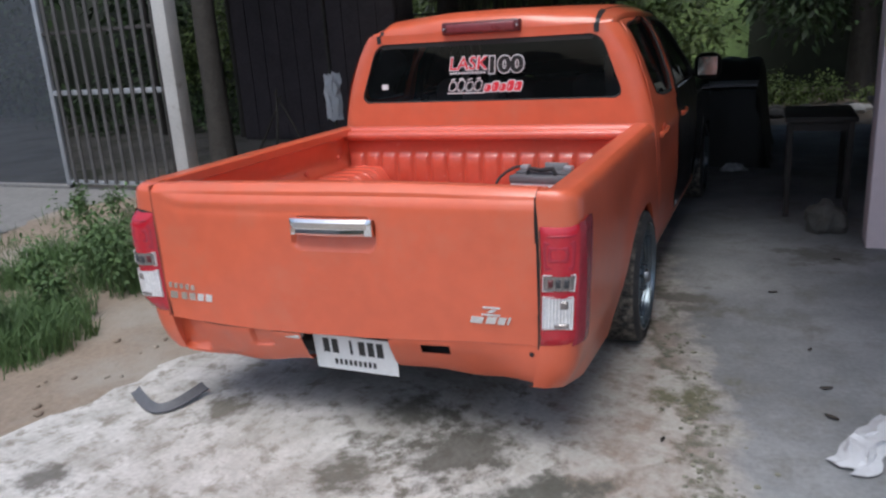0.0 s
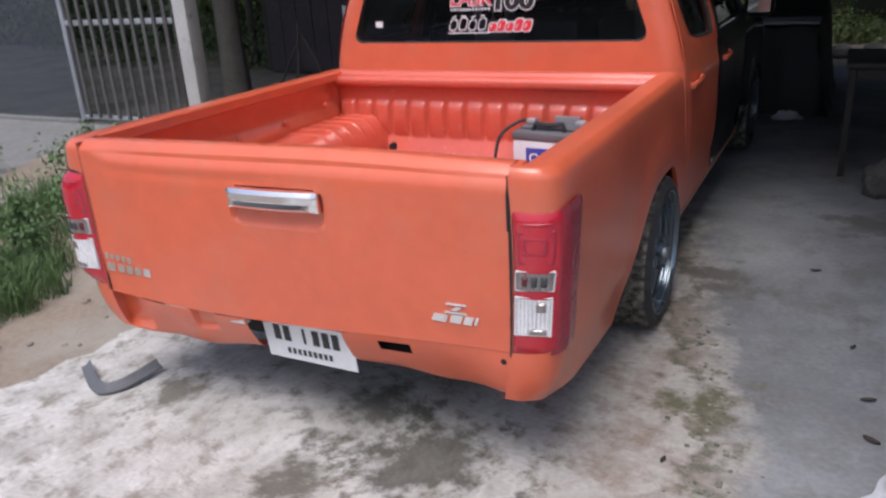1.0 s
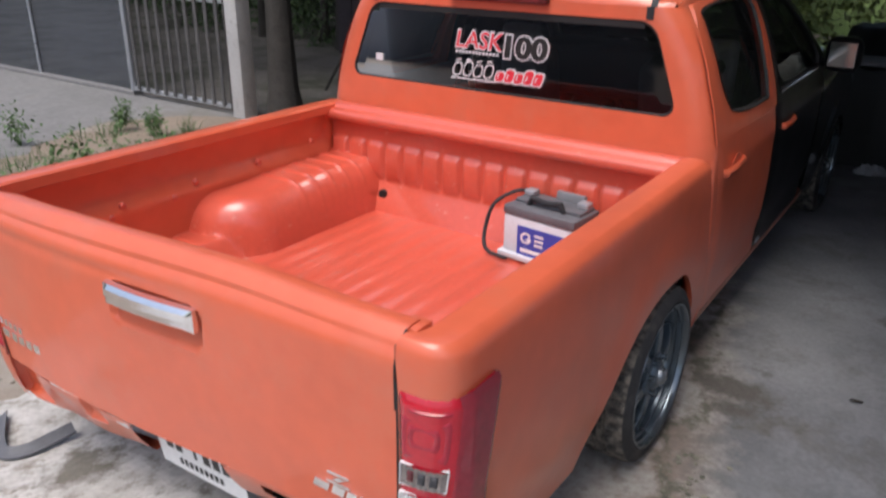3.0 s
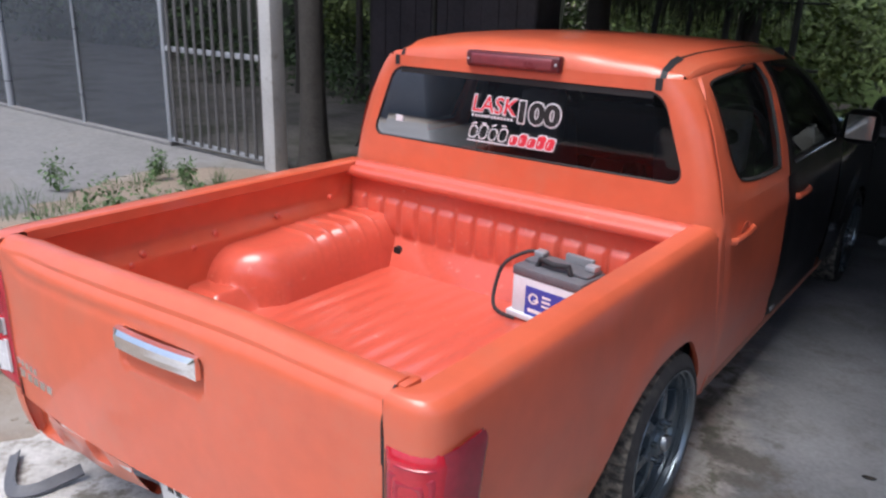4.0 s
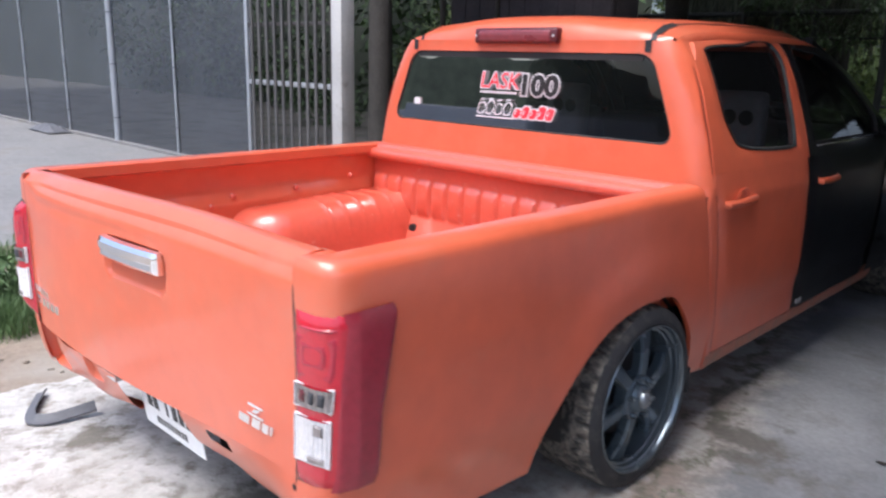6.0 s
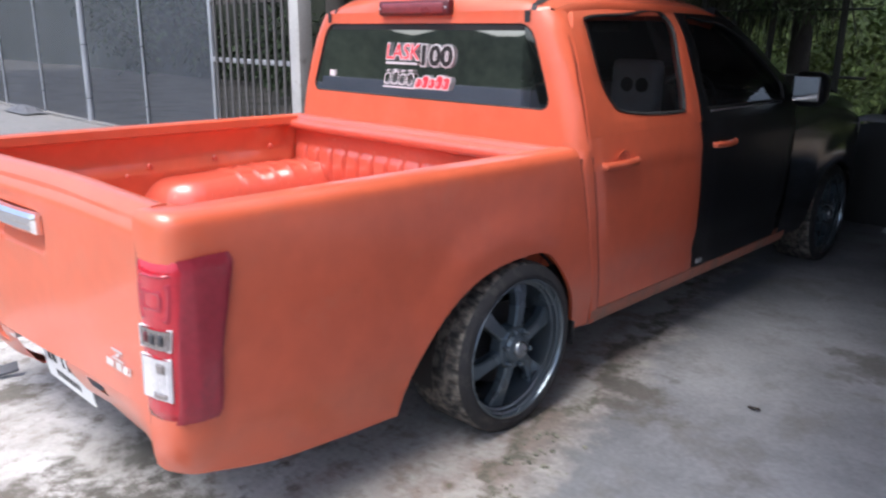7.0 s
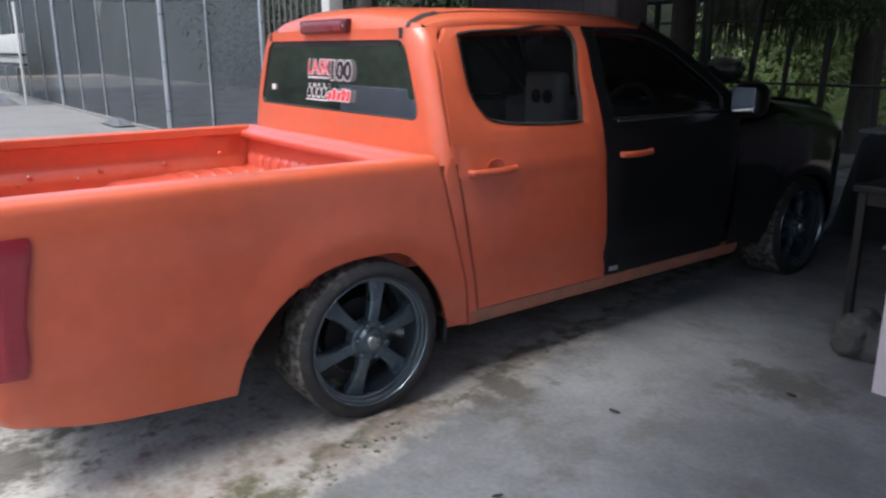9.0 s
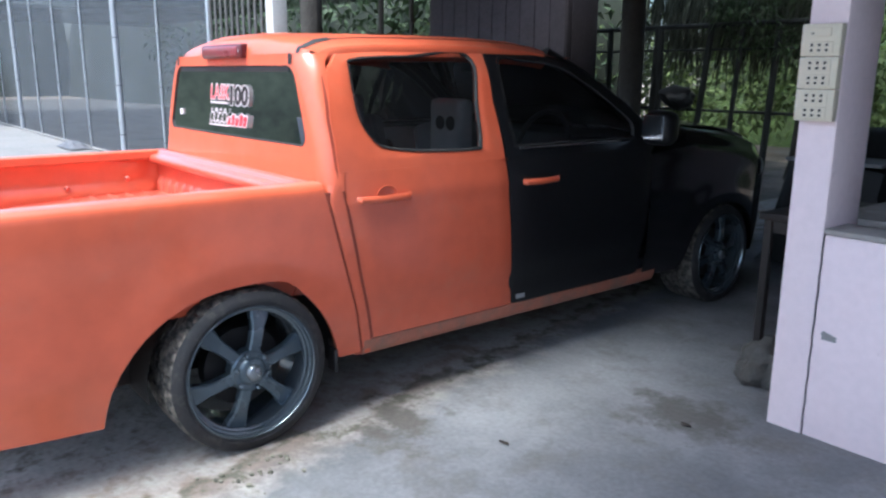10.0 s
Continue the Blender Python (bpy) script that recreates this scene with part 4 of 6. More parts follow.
# doors
def door_lower(s, edge_back, edge_front, foot, belt, bow=0.0):
    rows = []
    for z in spread(foot, 0.992, 21) + [0.9995, 1.0015, belt]:
        yb, yf = edge_back(z), edge_front(z)
        row = [((half_width(z) - 0.03) * s, yb + 0.001, z)]
        for k in range(21):
            y = yb + (yf - yb) * k / 20
            e = min(k, 20 - k)
            dip = 0.008 if e == 0 else 0.0
            sink = 0.004 if z > 1.0 else 0.0
            crease_ = -sink + 0.006 * math.exp(-((z - 0.885 - 0.02 * (y - 1.6)) / 0.02) ** 2) - 0.010 * math.exp(-((z - 0.42) / 0.07) ** 2)
            row.append(((half_width(z) - dip + crease_) * s, y, z))
        row.append(((half_width(z) - 0.03) * s, yf - 0.001, z))
        rows.append(row)
    first = [(p[0] - 0.025 * s, p[1], p[2] + 0.004) for p in rows[0]]
    return sheet([first] + rows)


def door_upper(s, outer, inner):
    i = curve_through(inner, 6)
    o = []
    for k, p in enumerate(outer):
        a, b = Vector(p), Vector(outer[(k + 1) % len(outer)])
        o += [a + (b - a) * f / 6 for f in range(6)]
    bm = bmesh.new()
    loops = []
    for f, lift in ((0.0, -0.025), (0.0, 0.0), (0.25, 0.0), (0.5, 0.0), (0.93, 0.0), (1.0, -0.005), (1.0, -0.03)):
        loops.append([on_side(a.x + (b.x - a.x) * f, a.y + (b.y - a.y) * f, s, lift) for a, b in zip(o, i)])
    ring_faces(bm, loops)
    return bm


def pane(s, inner, lift=-0.012):
    bm = plate_of([on_side(p.x, p.y, s, lift) for p in curve_through(inner, 6)])
    bmesh.ops.triangulate(bm, faces=bm.faces[:])
    return bm


def pane_seal(s, inner):
    pts = curve_through(inner, 6)
    c = sum(pts, Vector((0, 0))) / len(pts)
    bm = bmesh.new()
    ring_faces(bm, [[on_side(c.x + (p.x - c.x) * k, c.y + (p.y - c.y) * k2, s, l) for p in pts] for k, k2, l in ((1.004, 1.008, 0.002), (0.988, 0.975, 0.002), (0.972, 0.945, -0.011))])
    return bm


RO = [(1.594, 1.000), (1.592, 1.010), (1.592, 1.20), (1.622, 1.37), (1.70, 1.445), (2.05, 1.470), (2.485, 1.478), (2.442, 1.25), (2.462, 1.010), (2.470, 1.000), (2.05, 1.000)]
RI = [(1.86, 1.074), (1.778, 1.106), (1.720, 1.21), (1.733, 1.390), (1.778, 1.430), (2.05, 1.447), (2.390, 1.456), (2.352, 1.25), (2.334, 1.078), (2.300, 1.050), (2.05, 1.055)]
FO = [(2.482, 1.000), (2.474, 1.010), (2.454, 1.25), (2.497, 1.476), (2.70, 1.472), (2.97, 1.448), (3.25, 1.325), (3.53, 1.12), (3.578, 1.010), (3.572, 1.000), (3.05, 1.000)]
FI = [(2.56, 1.050), (2.532, 1.062), (2.516, 1.25), (2.560, 1.438), (2.72, 1.440), (2.94, 1.415), (3.18, 1.30), (3.40, 1.14), (3.405, 1.06), (3.385, 1.05), (3.0, 1.05)]


def door_mid(z):
    """The joint between rear and front door."""
    return lerp([(0.3, 2.538), (0.77, 2.488), (1.0, 2.470), (1.04, 2.466)], z)


def side_handle(s, y0, y1, z):
    bm = tube([(half_width(z) * s - 0.005 * s, y0, z + 0.002), ((half_width(z) + 0.012) * s, y0 + 0.012, z), ((half_width(z) + 0.015) * s, (y0 + y1) / 2, z - 0.002), ((half_width(z) + 0.012) * s, y1 - 0.015, z), (half_width(z) * s - 0.005 * s, y1, z + 0.002)], 0.011, 10)
    bmesh.ops.scale(bm, vec=(1, 1, 1.35), verts=bm.verts, space=Matrix.Translation((0, 0, -z)))
    return bm


def handle_cup(s, y, z):
    rows = []
    for r, d in ((0.050, 0.002), (0.046, 0.004), (0.040, -0.001), (0.028, -0.003), (0.001, -0.004)):
        rows.append([((half_width(z) + 0.0075 + d) * s, y + r * 1.0 * math.cos(a), z + r * 0.72 * math.sin(a)) for a in spread(0, math.tau, 25)])
    return sheet(rows)


for s in (1, -1):
    rear = part("rear_door", door_lower(s, door_back, door_mid, 0.305, 1.036), ORANGE, truck, "orange rear door", angle=40)
    part("door_frame", door_upper(s, RO, RI), ORANGE, rear, angle=40)
    part("window_pane", pane(s, RI), GLASS_SIDE, rear, "tinted side glass", smooth=False)
    part("window_seal", pane_seal(s, RI), SEAM, rear)
    part("door_handle", side_handle(s, 1.665, 1.92, 0.888), ORANGE, rear)
    part("handle_cup", handle_cup(s, 1.80, 0.905), ORANGE, rear)
    front = part("front_door", door_lower(s, lambda z: door_mid(z) + 0.010, lambda z: lerp([(0.3, 3.50), (1.04, 3.575)], z), 0.305, 1.036), BLACK, truck, "black front door", angle=40)
    part("door_frame", door_upper(s, FO, FI), BLACK, front, angle=40)
    part("window_pane", pane(s, FI), GLASS_SIDE, front, "tinted side glass", smooth=False)
    part("window_seal", pane_seal(s, FI), SEAM, front)
    part("door_handle", side_handle(s, 2.57, 2.80, 0.888), ORANGE, front, "orange door handle")
    part("window_trim", box((half_width(1.045) * s, 2.56, 1.036), ((half_width(1.045) + 0.006) * s, 3.36, 1.048), 0.002, segs=1), CHROME, front, "thin bright waist trim")
    sill = sheet([[((half_width(z) + d) * s, y, z) for y in spread(1.70, 3.66, 14)] for z, d in ((0.225, -0.06), (0.228, -0.02), (0.24, -0.004), (0.27, 0.002), (0.30, 0.0), (0.312, -0.03))])
    part("sill", sill, ORANGE_DUSTY, truck, "dusty orange sill")
    part("door_gap_backing", sheet([[((half_width(z) - 0.004) * s, door_back(z) + d, z) for d in (-0.0115, 0.005)] for z in spread(0.29, 1.40, 24)]), GAP_SHADE, truck)
    part("door_gap_backing", sheet([[((half_width(z) - 0.014) * s, door_mid(z) + d, z) for d in (-0.012, 0.022)] for z in spread(0.29, 1.03, 8)]), SEAM, truck)
    # small emblem at the foot of the front door
    part("door_emblem", box(((half_width(0.33) - 0.004) * s, 2.562, 0.325), ((half_width(0.33) + 0.003) * s, 2.618, 0.346), 0.001, segs=1), GALV, front, "small pale emblem")
    # door mirror
    mir = part("door_mirror", box((0.86 * s, 3.42, 1.015), (1.035 * s, 3.56, 1.195), 0.055, segs=5), BLACK, truck, "black door mirror")
    part("mirror_glass", box((0.885 * s, 3.414, 1.045), (1.015 * s, 3.421, 1.172), 0.003, segs=1), MIRROR, mir, "mirror glass")
    part("mirror_arm", tube([(0.82 * s, 3.50, 1.05), (0.88 * s, 3.49, 1.06)], 0.025), BLACK, mir)


def fender(s):
    rows = []
    for y in [3.54, 3.62, 3.70, 3.80, 3.87, 3.92, 3.95, 3.98, 4.02, 4.07, 4.13, 4.2, 4.28, 4.35, 4.42, 4.48, 4.54, 4.58, 4.62, 4.65, 4.68, 4.72, 4.77, 4.83, 4.89, 4.95]:
        foot = 0.27 if y < 3.92 or y > 4.66 else arch(y, 4.29, 0.625, 0.375, 0.375, 0.27)
        top = lerp([(3.5, 1.045), (3.9, 1.065), (4.4, 1.015), (4.7, 0.945), (4.85, 0.88), (4.95, 0.82)], y)
        pull = 0.75 * max(0, y - 4.60) ** 1.6
        row = []
        for k in range(15):
            z = foot + (top - foot) * k / 14
            flare = 0.012 * math.exp(-((y - 4.29) ** 2 + (z - 0.30) ** 2 - 0.14) ** 2 / 0.008)
            row.append(((half_width(min(z, 0.9)) + flare - pull - 0.05 * ss(top - 0.10, top, z)) * s, y, z))
        for d, h in ((0.085, 0.018), (0.13, 0.030), (0.17, 0.036)):
            row.append(((half_width(0.9) - pull - d) * s, y, top + h))
        rows.append([(row[0][0] - 0.05 * s, row[0][1], row[0][2])] + row)
    return sheet(rows)


mirrored(fender, "front_fender", BLACK_GLOSS, truck)


def hood_mesh():
    prof = [(3.60, 1.090), (3.70, 1.112), (3.9, 1.122), (4.2, 1.112), (4.5, 1.080), (4.72, 1.030), (4.88, 0.970), (4.97, 0.91), (5.01, 0.86)]
    return sheet([[(t * lerp([(3.6, 0.76), (4.6, 0.735), (5.1, 0.58)], y), y, z - 0.03 * t * t + 0.012 * math.exp(-((abs(t) - 0.6) / 0.12) ** 2)) for t in spread(-1, 1, 25)] for y, z in prof])


part("hood", hood_mesh(), BLACK_GLOSS, truck, "black hood")


def nose_mesh():
    rows = []
    for z, dy in ((0.88, 0.0), (0.84, 0.05), (0.76, 0.08), (0.62, 0.10), (0.50, 0.13), (0.38, 0.12), (0.28, 0.06), (0.24, 0.0)):
        rows.append([(x, 4.98 + dy - 0.34 * abs(x / 0.82) ** 3.0, z) for x in spread(-0.82, 0.82, 25)])
    return sheet(rows)


part("front_bumper", nose_mesh(), BLACK, truck, "black front bumper")
for s in (1, -1):
    hl = part("headlamp", sheet([[((0.50 + 0.27 * u) * s, 5.03 - 0.30 * u * u + 0.02 * math.sin(math.pi * v), 0.80 + 0.10 * v + 0.025 * u * v) for u in spread(0, 1, 9)] for v in spread(0, 1, 6)]), HEAD_LENS, truck, "clear headlamp")
    part("lamp_rim", tube([((0.50 + 0.27 * u) * s, 5.04 - 0.30 * u * u, 0.905 + 0.025 * u) for u in spread(0, 1, 9)], 0.008, 6), CHROME, hl)
def side_lamp(s):
    rows = []
    for v in spread(0, 1, 7):
        row = []
        for y in spread(4.66, 4.935, 12):
            z = 0.765 + (0.115 - 0.35 * (y - 4.66)) * v + 0.01 * (y - 4.66)
            pull = 0.75 * max(0, y - 4.60) ** 1.6
            row.append(((half_width(min(z, 0.9)) - pull + 0.006 * math.sin(math.pi * v) + 0.001) * s, y, z))
        rows.append(row)
    return sheet(rows)


for s in (1, -1):
    part("headlamp_side", side_lamp(s), HEAD_LENS, truck, "clear wrap-round side of the headlamp")
ws = sheet([[(t * lerp([(3.05, 0.61), (3.70, 0.74)], y), y - 0.10 * t * t, z) for t in spread(-1, 1, 13)] for y, z in ((3.07, 1.478), (3.28, 1.365), (3.50, 1.230), (3.72, 1.075))])
part("windscreen", ws, GLASS_SIDE, truck, "windscreen")
for s in (1, -1):
    part("front_pillar", tube([(0.60 * s, 2.96, 1.472), (0.655 * s, 3.15, 1.375), (0.735 * s, 3.42, 1.20), (0.79 * s, 3.62, 1.05)], 0.038, 10), BLACK, truck)
    part("centre_pillar", tube([(half_width(z) * s - 0.035 * s, y, z) for y, z in ((2.472, 1.0), (2.448, 1.25), (2.49, 1.46))], 0.03), SEAM, truck)

# cabin
part("cabin_floor", box((-0.80, 1.60, 0.30), (0.80, 3.70, 0.36)), CABIN, truck)
part("dashboard", box((-0.78, 3.30, 0.75), (0.78, 3.72, 1.06), 0.05), CABIN, truck)
part("headliner", box((-0.60, 1.62, 1.44), (0.60, 3.0, 1.455)), PANEL, truck)


def seat(x, y, w):
    e = bmesh.new()
    add_box(e, (x - w / 2, y, 0.50), (x + w / 2, y + 0.50, 0.68), 0.05, segs=3)
    add_box(e, (x - w / 2, y - 0.14, 0.62), (x + w / 2, y + 0.05, 1.16), 0.05, Matrix.Translation((0, y, 0.62)) @ Matrix.Rotation(radians(12), 4, "X") @ Matrix.Translation((0, -y, -0.62)), 3)
    return e


def bench_seat():
    bm = bmesh.new()
    add_box(bm, (-0.68, 1.86, 0.48), (0.68, 2.32, 0.62), 0.05, segs=3)
    add_box(bm, (-0.68, 1.66, 0.55), (0.68, 1.82, 1.02), 0.05, segs=3)
    return bm


for x in (-0.44, 0.47):
    chair = part("front_seat", seat(x, 2.62, 0.44), SEAT, truck, "grey front seat")
    rest = part("headrest", box((x - 0.01, 2.335, 0.99), (x + 0.22, 2.43, 1.26), 0.03, segs=3), SHELL, chair, "pale grey headrest shell with two dark holes")
    for dx in (0.080, 0.155):
        part("headrest_hole", lathe([(-0.002, 0.033), (0.0015, 0.031), (0.0015, 0.0005)], (0, 0, 0), sides=18), SEAM, rest).matrix_local = pose(x + dx, 2.3335, 1.150, 0, 0, -90)
part("rear_bench", bench_seat(), CABIN, truck, "dark rear bench")
for s in (1, -1):
    for y0, y1 in ((1.72, 2.46), (2.60, 3.40)):
        card = part("door_card", box((0.79 * s, y0, 0.40), (0.805 * s, y1, 1.03), 0.006), PANEL, truck, "pale grey door card")
        for dy in (0.12, 0.26):
            part("card_recess", lathe([(-0.004 * s, 0.055), (-0.006 * s, 0.050), (-0.002 * s, 0.0005)], (0.79 * s, y0 + dy + 0.1, 0.90), sides=20), SEAM, card)
    part("centre_mirror", box((-0.12, 3.02, 1.385), (0.12, 3.05, 1.445), 0.012), CABIN, truck) if s > 0 else None
part("steering_wheel", tube([(0.38 + 0.18 * math.cos(a), 3.20 + 0.06 * math.sin(a), 1.0 + 0.17 * math.sin(a)) for a in spread(0, math.tau, 25)], 0.015), CABIN, truck)


# wheels
def tyre_mesh(s, R):
    """The two smooth sidewalls."""
    prof = [(-0.014, R - 0.008), (-0.004, R - 0.022), (0.001, R - 0.032), (0.004, R - 0.042), (0.004, R - 0.047), (0.001, R - 0.049), (0.001, R - 0.056), (-0.004, R - 0.064)]
    bm = lathe([(dx * s, r) for dx, r in prof], (0, 0, 0), sides=96)
    return lathe([(dx * s, r) for dx, r in ((-0.265, R - 0.062), (-0.262, R - 0.030), (-0.245, R - 0.006))], (0, 0, 0), bm, sides=96)


def tread_mesh(s, R):
    """Tread with circumferential grooves and notched shoulder blocks."""
    n = 160
    prof = [(-0.245, R - 0.006), (-0.215, R)]
    for i in range(4):
        x = -0.206 + 0.042 * i
        prof += [(x, R), (x + 0.003, R - 0.007), (x + 0.009, R - 0.007), (x + 0.012, R)]
    prof += [(-0.060, R), (-0.040, R - 0.0005), (-0.026, R - 0.003), (-0.013, R - 0.008)]
    bm = lathe([(dx * s, r) for dx, r in prof], (0, 0, 0), sides=n)
    for v in bm.verts:
        r = math.hypot(v.co.y, v.co.z)
        k = round(math.atan2(v.co.z, v.co.y) / math.tau * n)
        wide = k % 4 == 0
        x = abs(v.co.x)
        if r > R - 0.0092 and wide and (x < 0.065 or x > 0.2):
            v.co.y *= 1 - 0.008 / r
            v.co.z *= 1 - 0.008 / r
        elif r > R - 0.002 and (k + round(x * 60)) % 5 == 0:
            v.co.y *= 1 - 0.006 / r
            v.co.z *= 1 - 0.006 / r
    return bm


def rim_mesh(s, R):
    r = R - 0.060
    return lathe([(dx * s, q) for dx, q in ((-0.21, r), (-0.002, r + 0.004), (0.003, r + 0.001), (0.003, r - 0.004), (-0.001, r - 0.007), (-0.016, r - 0.009), (-0.019, r - 0.015), (-0.034, r - 0.017), (-0.037, r - 0.024), (-0.058, r - 0.027), (-0.075, r - 0.036), (-0.12, r - 0.040), (-0.20, r - 0.038))], (0, 0, 0), sides=64)


def spoke_mesh(s, R, a):
    r = R - 0.076
    rot = Matrix.Rotation(a, 4, "X")
    bm = bmesh.new()
    rows = []
    for d, w, x in ((0.030, 0.026, -0.026), (0.07, 0.024, -0.026), (0.11, 0.0225, -0.028), (0.15, 0.024, -0.033), (0.175, 0.028, -0.038), (0.192, 0.034, -0.043), (r - 0.010, 0.040, -0.052)):
        rows.append([(x * s - 0.035 * s, d, -w), (x * s - 0.006 * s, d, -w), (x * s, d, -w * 0.78), (x * s, d, 0.0), (x * s, d, w * 0.78), (x * s - 0.006 * s, d, w), (x * s - 0.035 * s, d, w)])
    sheet(rows, bm)
    bmesh.ops.transform(bm, matrix=rot, verts=bm.verts)
    return bm


def wheel(at, s):
    w = part("wheel", rim_mesh(s, TYRE_R), LIP, truck, "six-spoke gunmetal wheel with a low dusty tyre", angle=30)
    w.location = at
    kids = [part("tyre", tyre_mesh(s, TYRE_R), RUBBER, w, "black low-profile sidewall", angle=30), part("tread", tread_mesh(s, TYRE_R), TREAD, w, "dust-caked tread", angle=30)]
    for k in range(6):
        kids.append(part("spoke", spoke_mesh(s, TYRE_R, k * math.tau / 6 + 0.26), GUNMETAL, w, angle=25))
    kids.append(part("hub", lathe([(dx * s, r) for dx, r in ((-0.07, 0.082), (-0.028, 0.079), (-0.022, 0.072), (-0.022, 0.054), (-0.014, 0.050), (-0.008, 0.044), (-0.006, 0.034), (-0.005, 0.0005))], (0, 0, 0), sides=32), GUNMETAL, w))
    for k in range(6):
        a = k * math.tau / 6 + 0.26 + math.pi / 6
        kids.append(part("wheel_nut", lathe([(dx * s, r) for dx, r in ((-0.03, 0.009), (-0.004, 0.009), (-0.002, 0.007), (-0.002, 0.0005))], (0, 0.066 * math.cos(a), 0.066 * math.sin(a)), sides=6), LIP, w))
    kids.append(part("brake_drum", lathe([(dx * s, r) for dx, r in ((-0.10, 0.0005), (-0.10, 0.15), (-0.16, 0.15))], (0, 0, 0), sides=32), SEAM, w))
    kids.append(part("hub_cap", lathe([(dx * s, r) for dx, r in ((-0.02, 0.031), (0.004, 0.030), (0.010, 0.026), (0.014, 0.016), (0.015, 0.0005))], (0, 0, 0), sides=24), HUB_SILVER, w, "dull silver domed hub cap"))
    for k in kids:
        k.matrix_parent_inverse = Matrix()
    return w


for s in (1, -1):
    wheel((0.896 * s, HUB_R, HUB_Z), s)
    wheel((0.885 * s, HUB_F, HUB_Z), s)
    for y, r in ((HUB_R, 0.36), (HUB_F, 0.36)):
        liner = lathe([(0.0, r), (-0.22 * s, r)], (0.82 * s, y, 0.30), sides=40)
        bmesh.ops.delete(liner, geom=[v for v in liner.verts if v.co.z < 0.22], context="VERTS")
        part("wheel_liner", liner, SEAM, truck)
for s in (1, -1):
    part("mud_flap", box((0.80 * s, 1.555, 0.20), (0.865 * s, 1.568, 0.30), 0.004, segs=1), DARKTRIM, truck)
part("underbody", box((-0.62, 0.10, 0.26), (0.62, 5.0, 0.36)), SEAM, truck)
part("rear_axle", tube([(-0.7, HUB_R, HUB_Z), (0.7, HUB_R, HUB_Z)], 0.05), SEAM, truck)

# battery in the bed
battery = thing("car_battery", "white and blue car battery with carry handle in the truck bed", "battery", at=(0.0, 0.0, 0.0))
bz = FLOOR + 0.012
BM = Matrix.Translation((0.365, 1.362, bz)) @ Matrix.Rotation(radians(-6), 4, "Z")
part("case", box((-0.15, -0.085, 0.0), (0.15, 0.085, 0.165), 0.008, BM), BATT_WHITE, battery, "scuffed white plastic case")
part("lid", box((-0.153, -0.088, 0.165), (0.153, 0.088, 0.202), 0.008, BM), BATT_GREY, battery, "grey lid")
part("label", box((-0.085, -0.0875, 0.022), (0.135, -0.0855, 0.135), 0.0, BM), BATT_BLUE, battery, "blue label")
ring = bmesh.new()
ring_faces(ring, [[BM @ Vector((-0.045 + r * math.cos(a), -0.0892, 0.092 + 0.9 * r * math.sin(a))) for a in [radians(40 + 280 * k / 13) for k in range(14)]] for r in (0.024, 0.016)])
part("label_shape", ring, PLATE, battery, smooth=False)
part("label_shape", box((-0.045, -0.0895, 0.083), (-0.022, -0.088, 0.090), 0.0, BM), PLATE, battery)
for z in (0.070, 0.088, 0.106):
    part("label_shape", box((-0.008, -0.0895, z), (0.030, -0.088, z + 0.008), 0.0, BM), PLATE, battery)
part("label_bar", box((-0.068, -0.0895, 0.036), (0.10, -0.088, 0.050), 0.0, BM), PLATE, battery)
part("lid_step", box((-0.14, -0.03, 0.202), (0.14, 0.075, 0.214), 0.004, BM), BATT_GREY, battery)
part("back_cover", box((-0.02, 0.06, 0.20), (0.10, 0.085, 0.245), 0.006, BM), SMOKE_PLASTIC, battery, "translucent grey cover")
for x in (-0.115, 0.115):
    part("clamp", box((x - 0.022, 0.02, 0.214), (x + 0.022, 0.065, 0.236), 0.006, BM), GALV, battery, "corroded terminal clamp")
part("carry_handle", tube([BM @ Vector(p) for p in ((-0.075, -0.035, 0.20), (-0.062, -0.035, 0.232), (0.0, -0.040, 0.226), (0.062, -0.035, 0.234), (0.075, -0.035, 0.20))], 0.011), DARKTRIM, battery, "black carry handle")
for x in (-0.11, 0.11):
    part("terminal", tube([BM @ Vector((x, 0.045, 0.20)), BM @ Vector((x, 0.045, 0.228))], 0.016, 12), DARKTRIM if x < 0 else RED_CAP, battery)
part("base_ledge", box((-0.165, -0.10, 0.0), (0.165, 0.10, 0.022), 0.004, BM), BATT_WHITE, battery)
for i in range(6):
    part("vent_cap", tube([BM @ Vector((-0.10 + 0.04 * i, 0.0, 0.20)), BM @ Vector((-0.10 + 0.04 * i, 0.0, 0.208))], 0.012, 10), RED_CAP if i % 2 else BATT_GREY, battery)
cable = tube(curve_through([BM @ Vector(p) for p in ((-0.11, 0.045, 0.228), (-0.17, 0.02, 0.222), (-0.235, -0.03, 0.17), (-0.25, -0.06, 0.09), (-0.235, -0.09, 0.025), (-0.18, -0.125, 0.012), (-0.10, -0.13, 0.010))], 6, closed=False), 0.0075)
solid("battery_cable", cable, DARKTRIM, "loose black battery cable on the bed floor", "cable")


BAG = (-2.83, 4.70, 0.86)

# ---- ground ----
def ground_sheet(points, z, thick=0.0):
    bm = bmesh.new()
    top = [bm.verts.new((x, y, z)) for x, y in points]
    bm.faces.new(top)
    if thick:
        low = [bm.verts.new((x, y, z - thick)) for x, y in points]
        for k in range(len(points)):
            bm.faces.new((top[k], top[(k + 1) % len(points)], low[(k + 1) % len(points)], low[k]))
    return bm


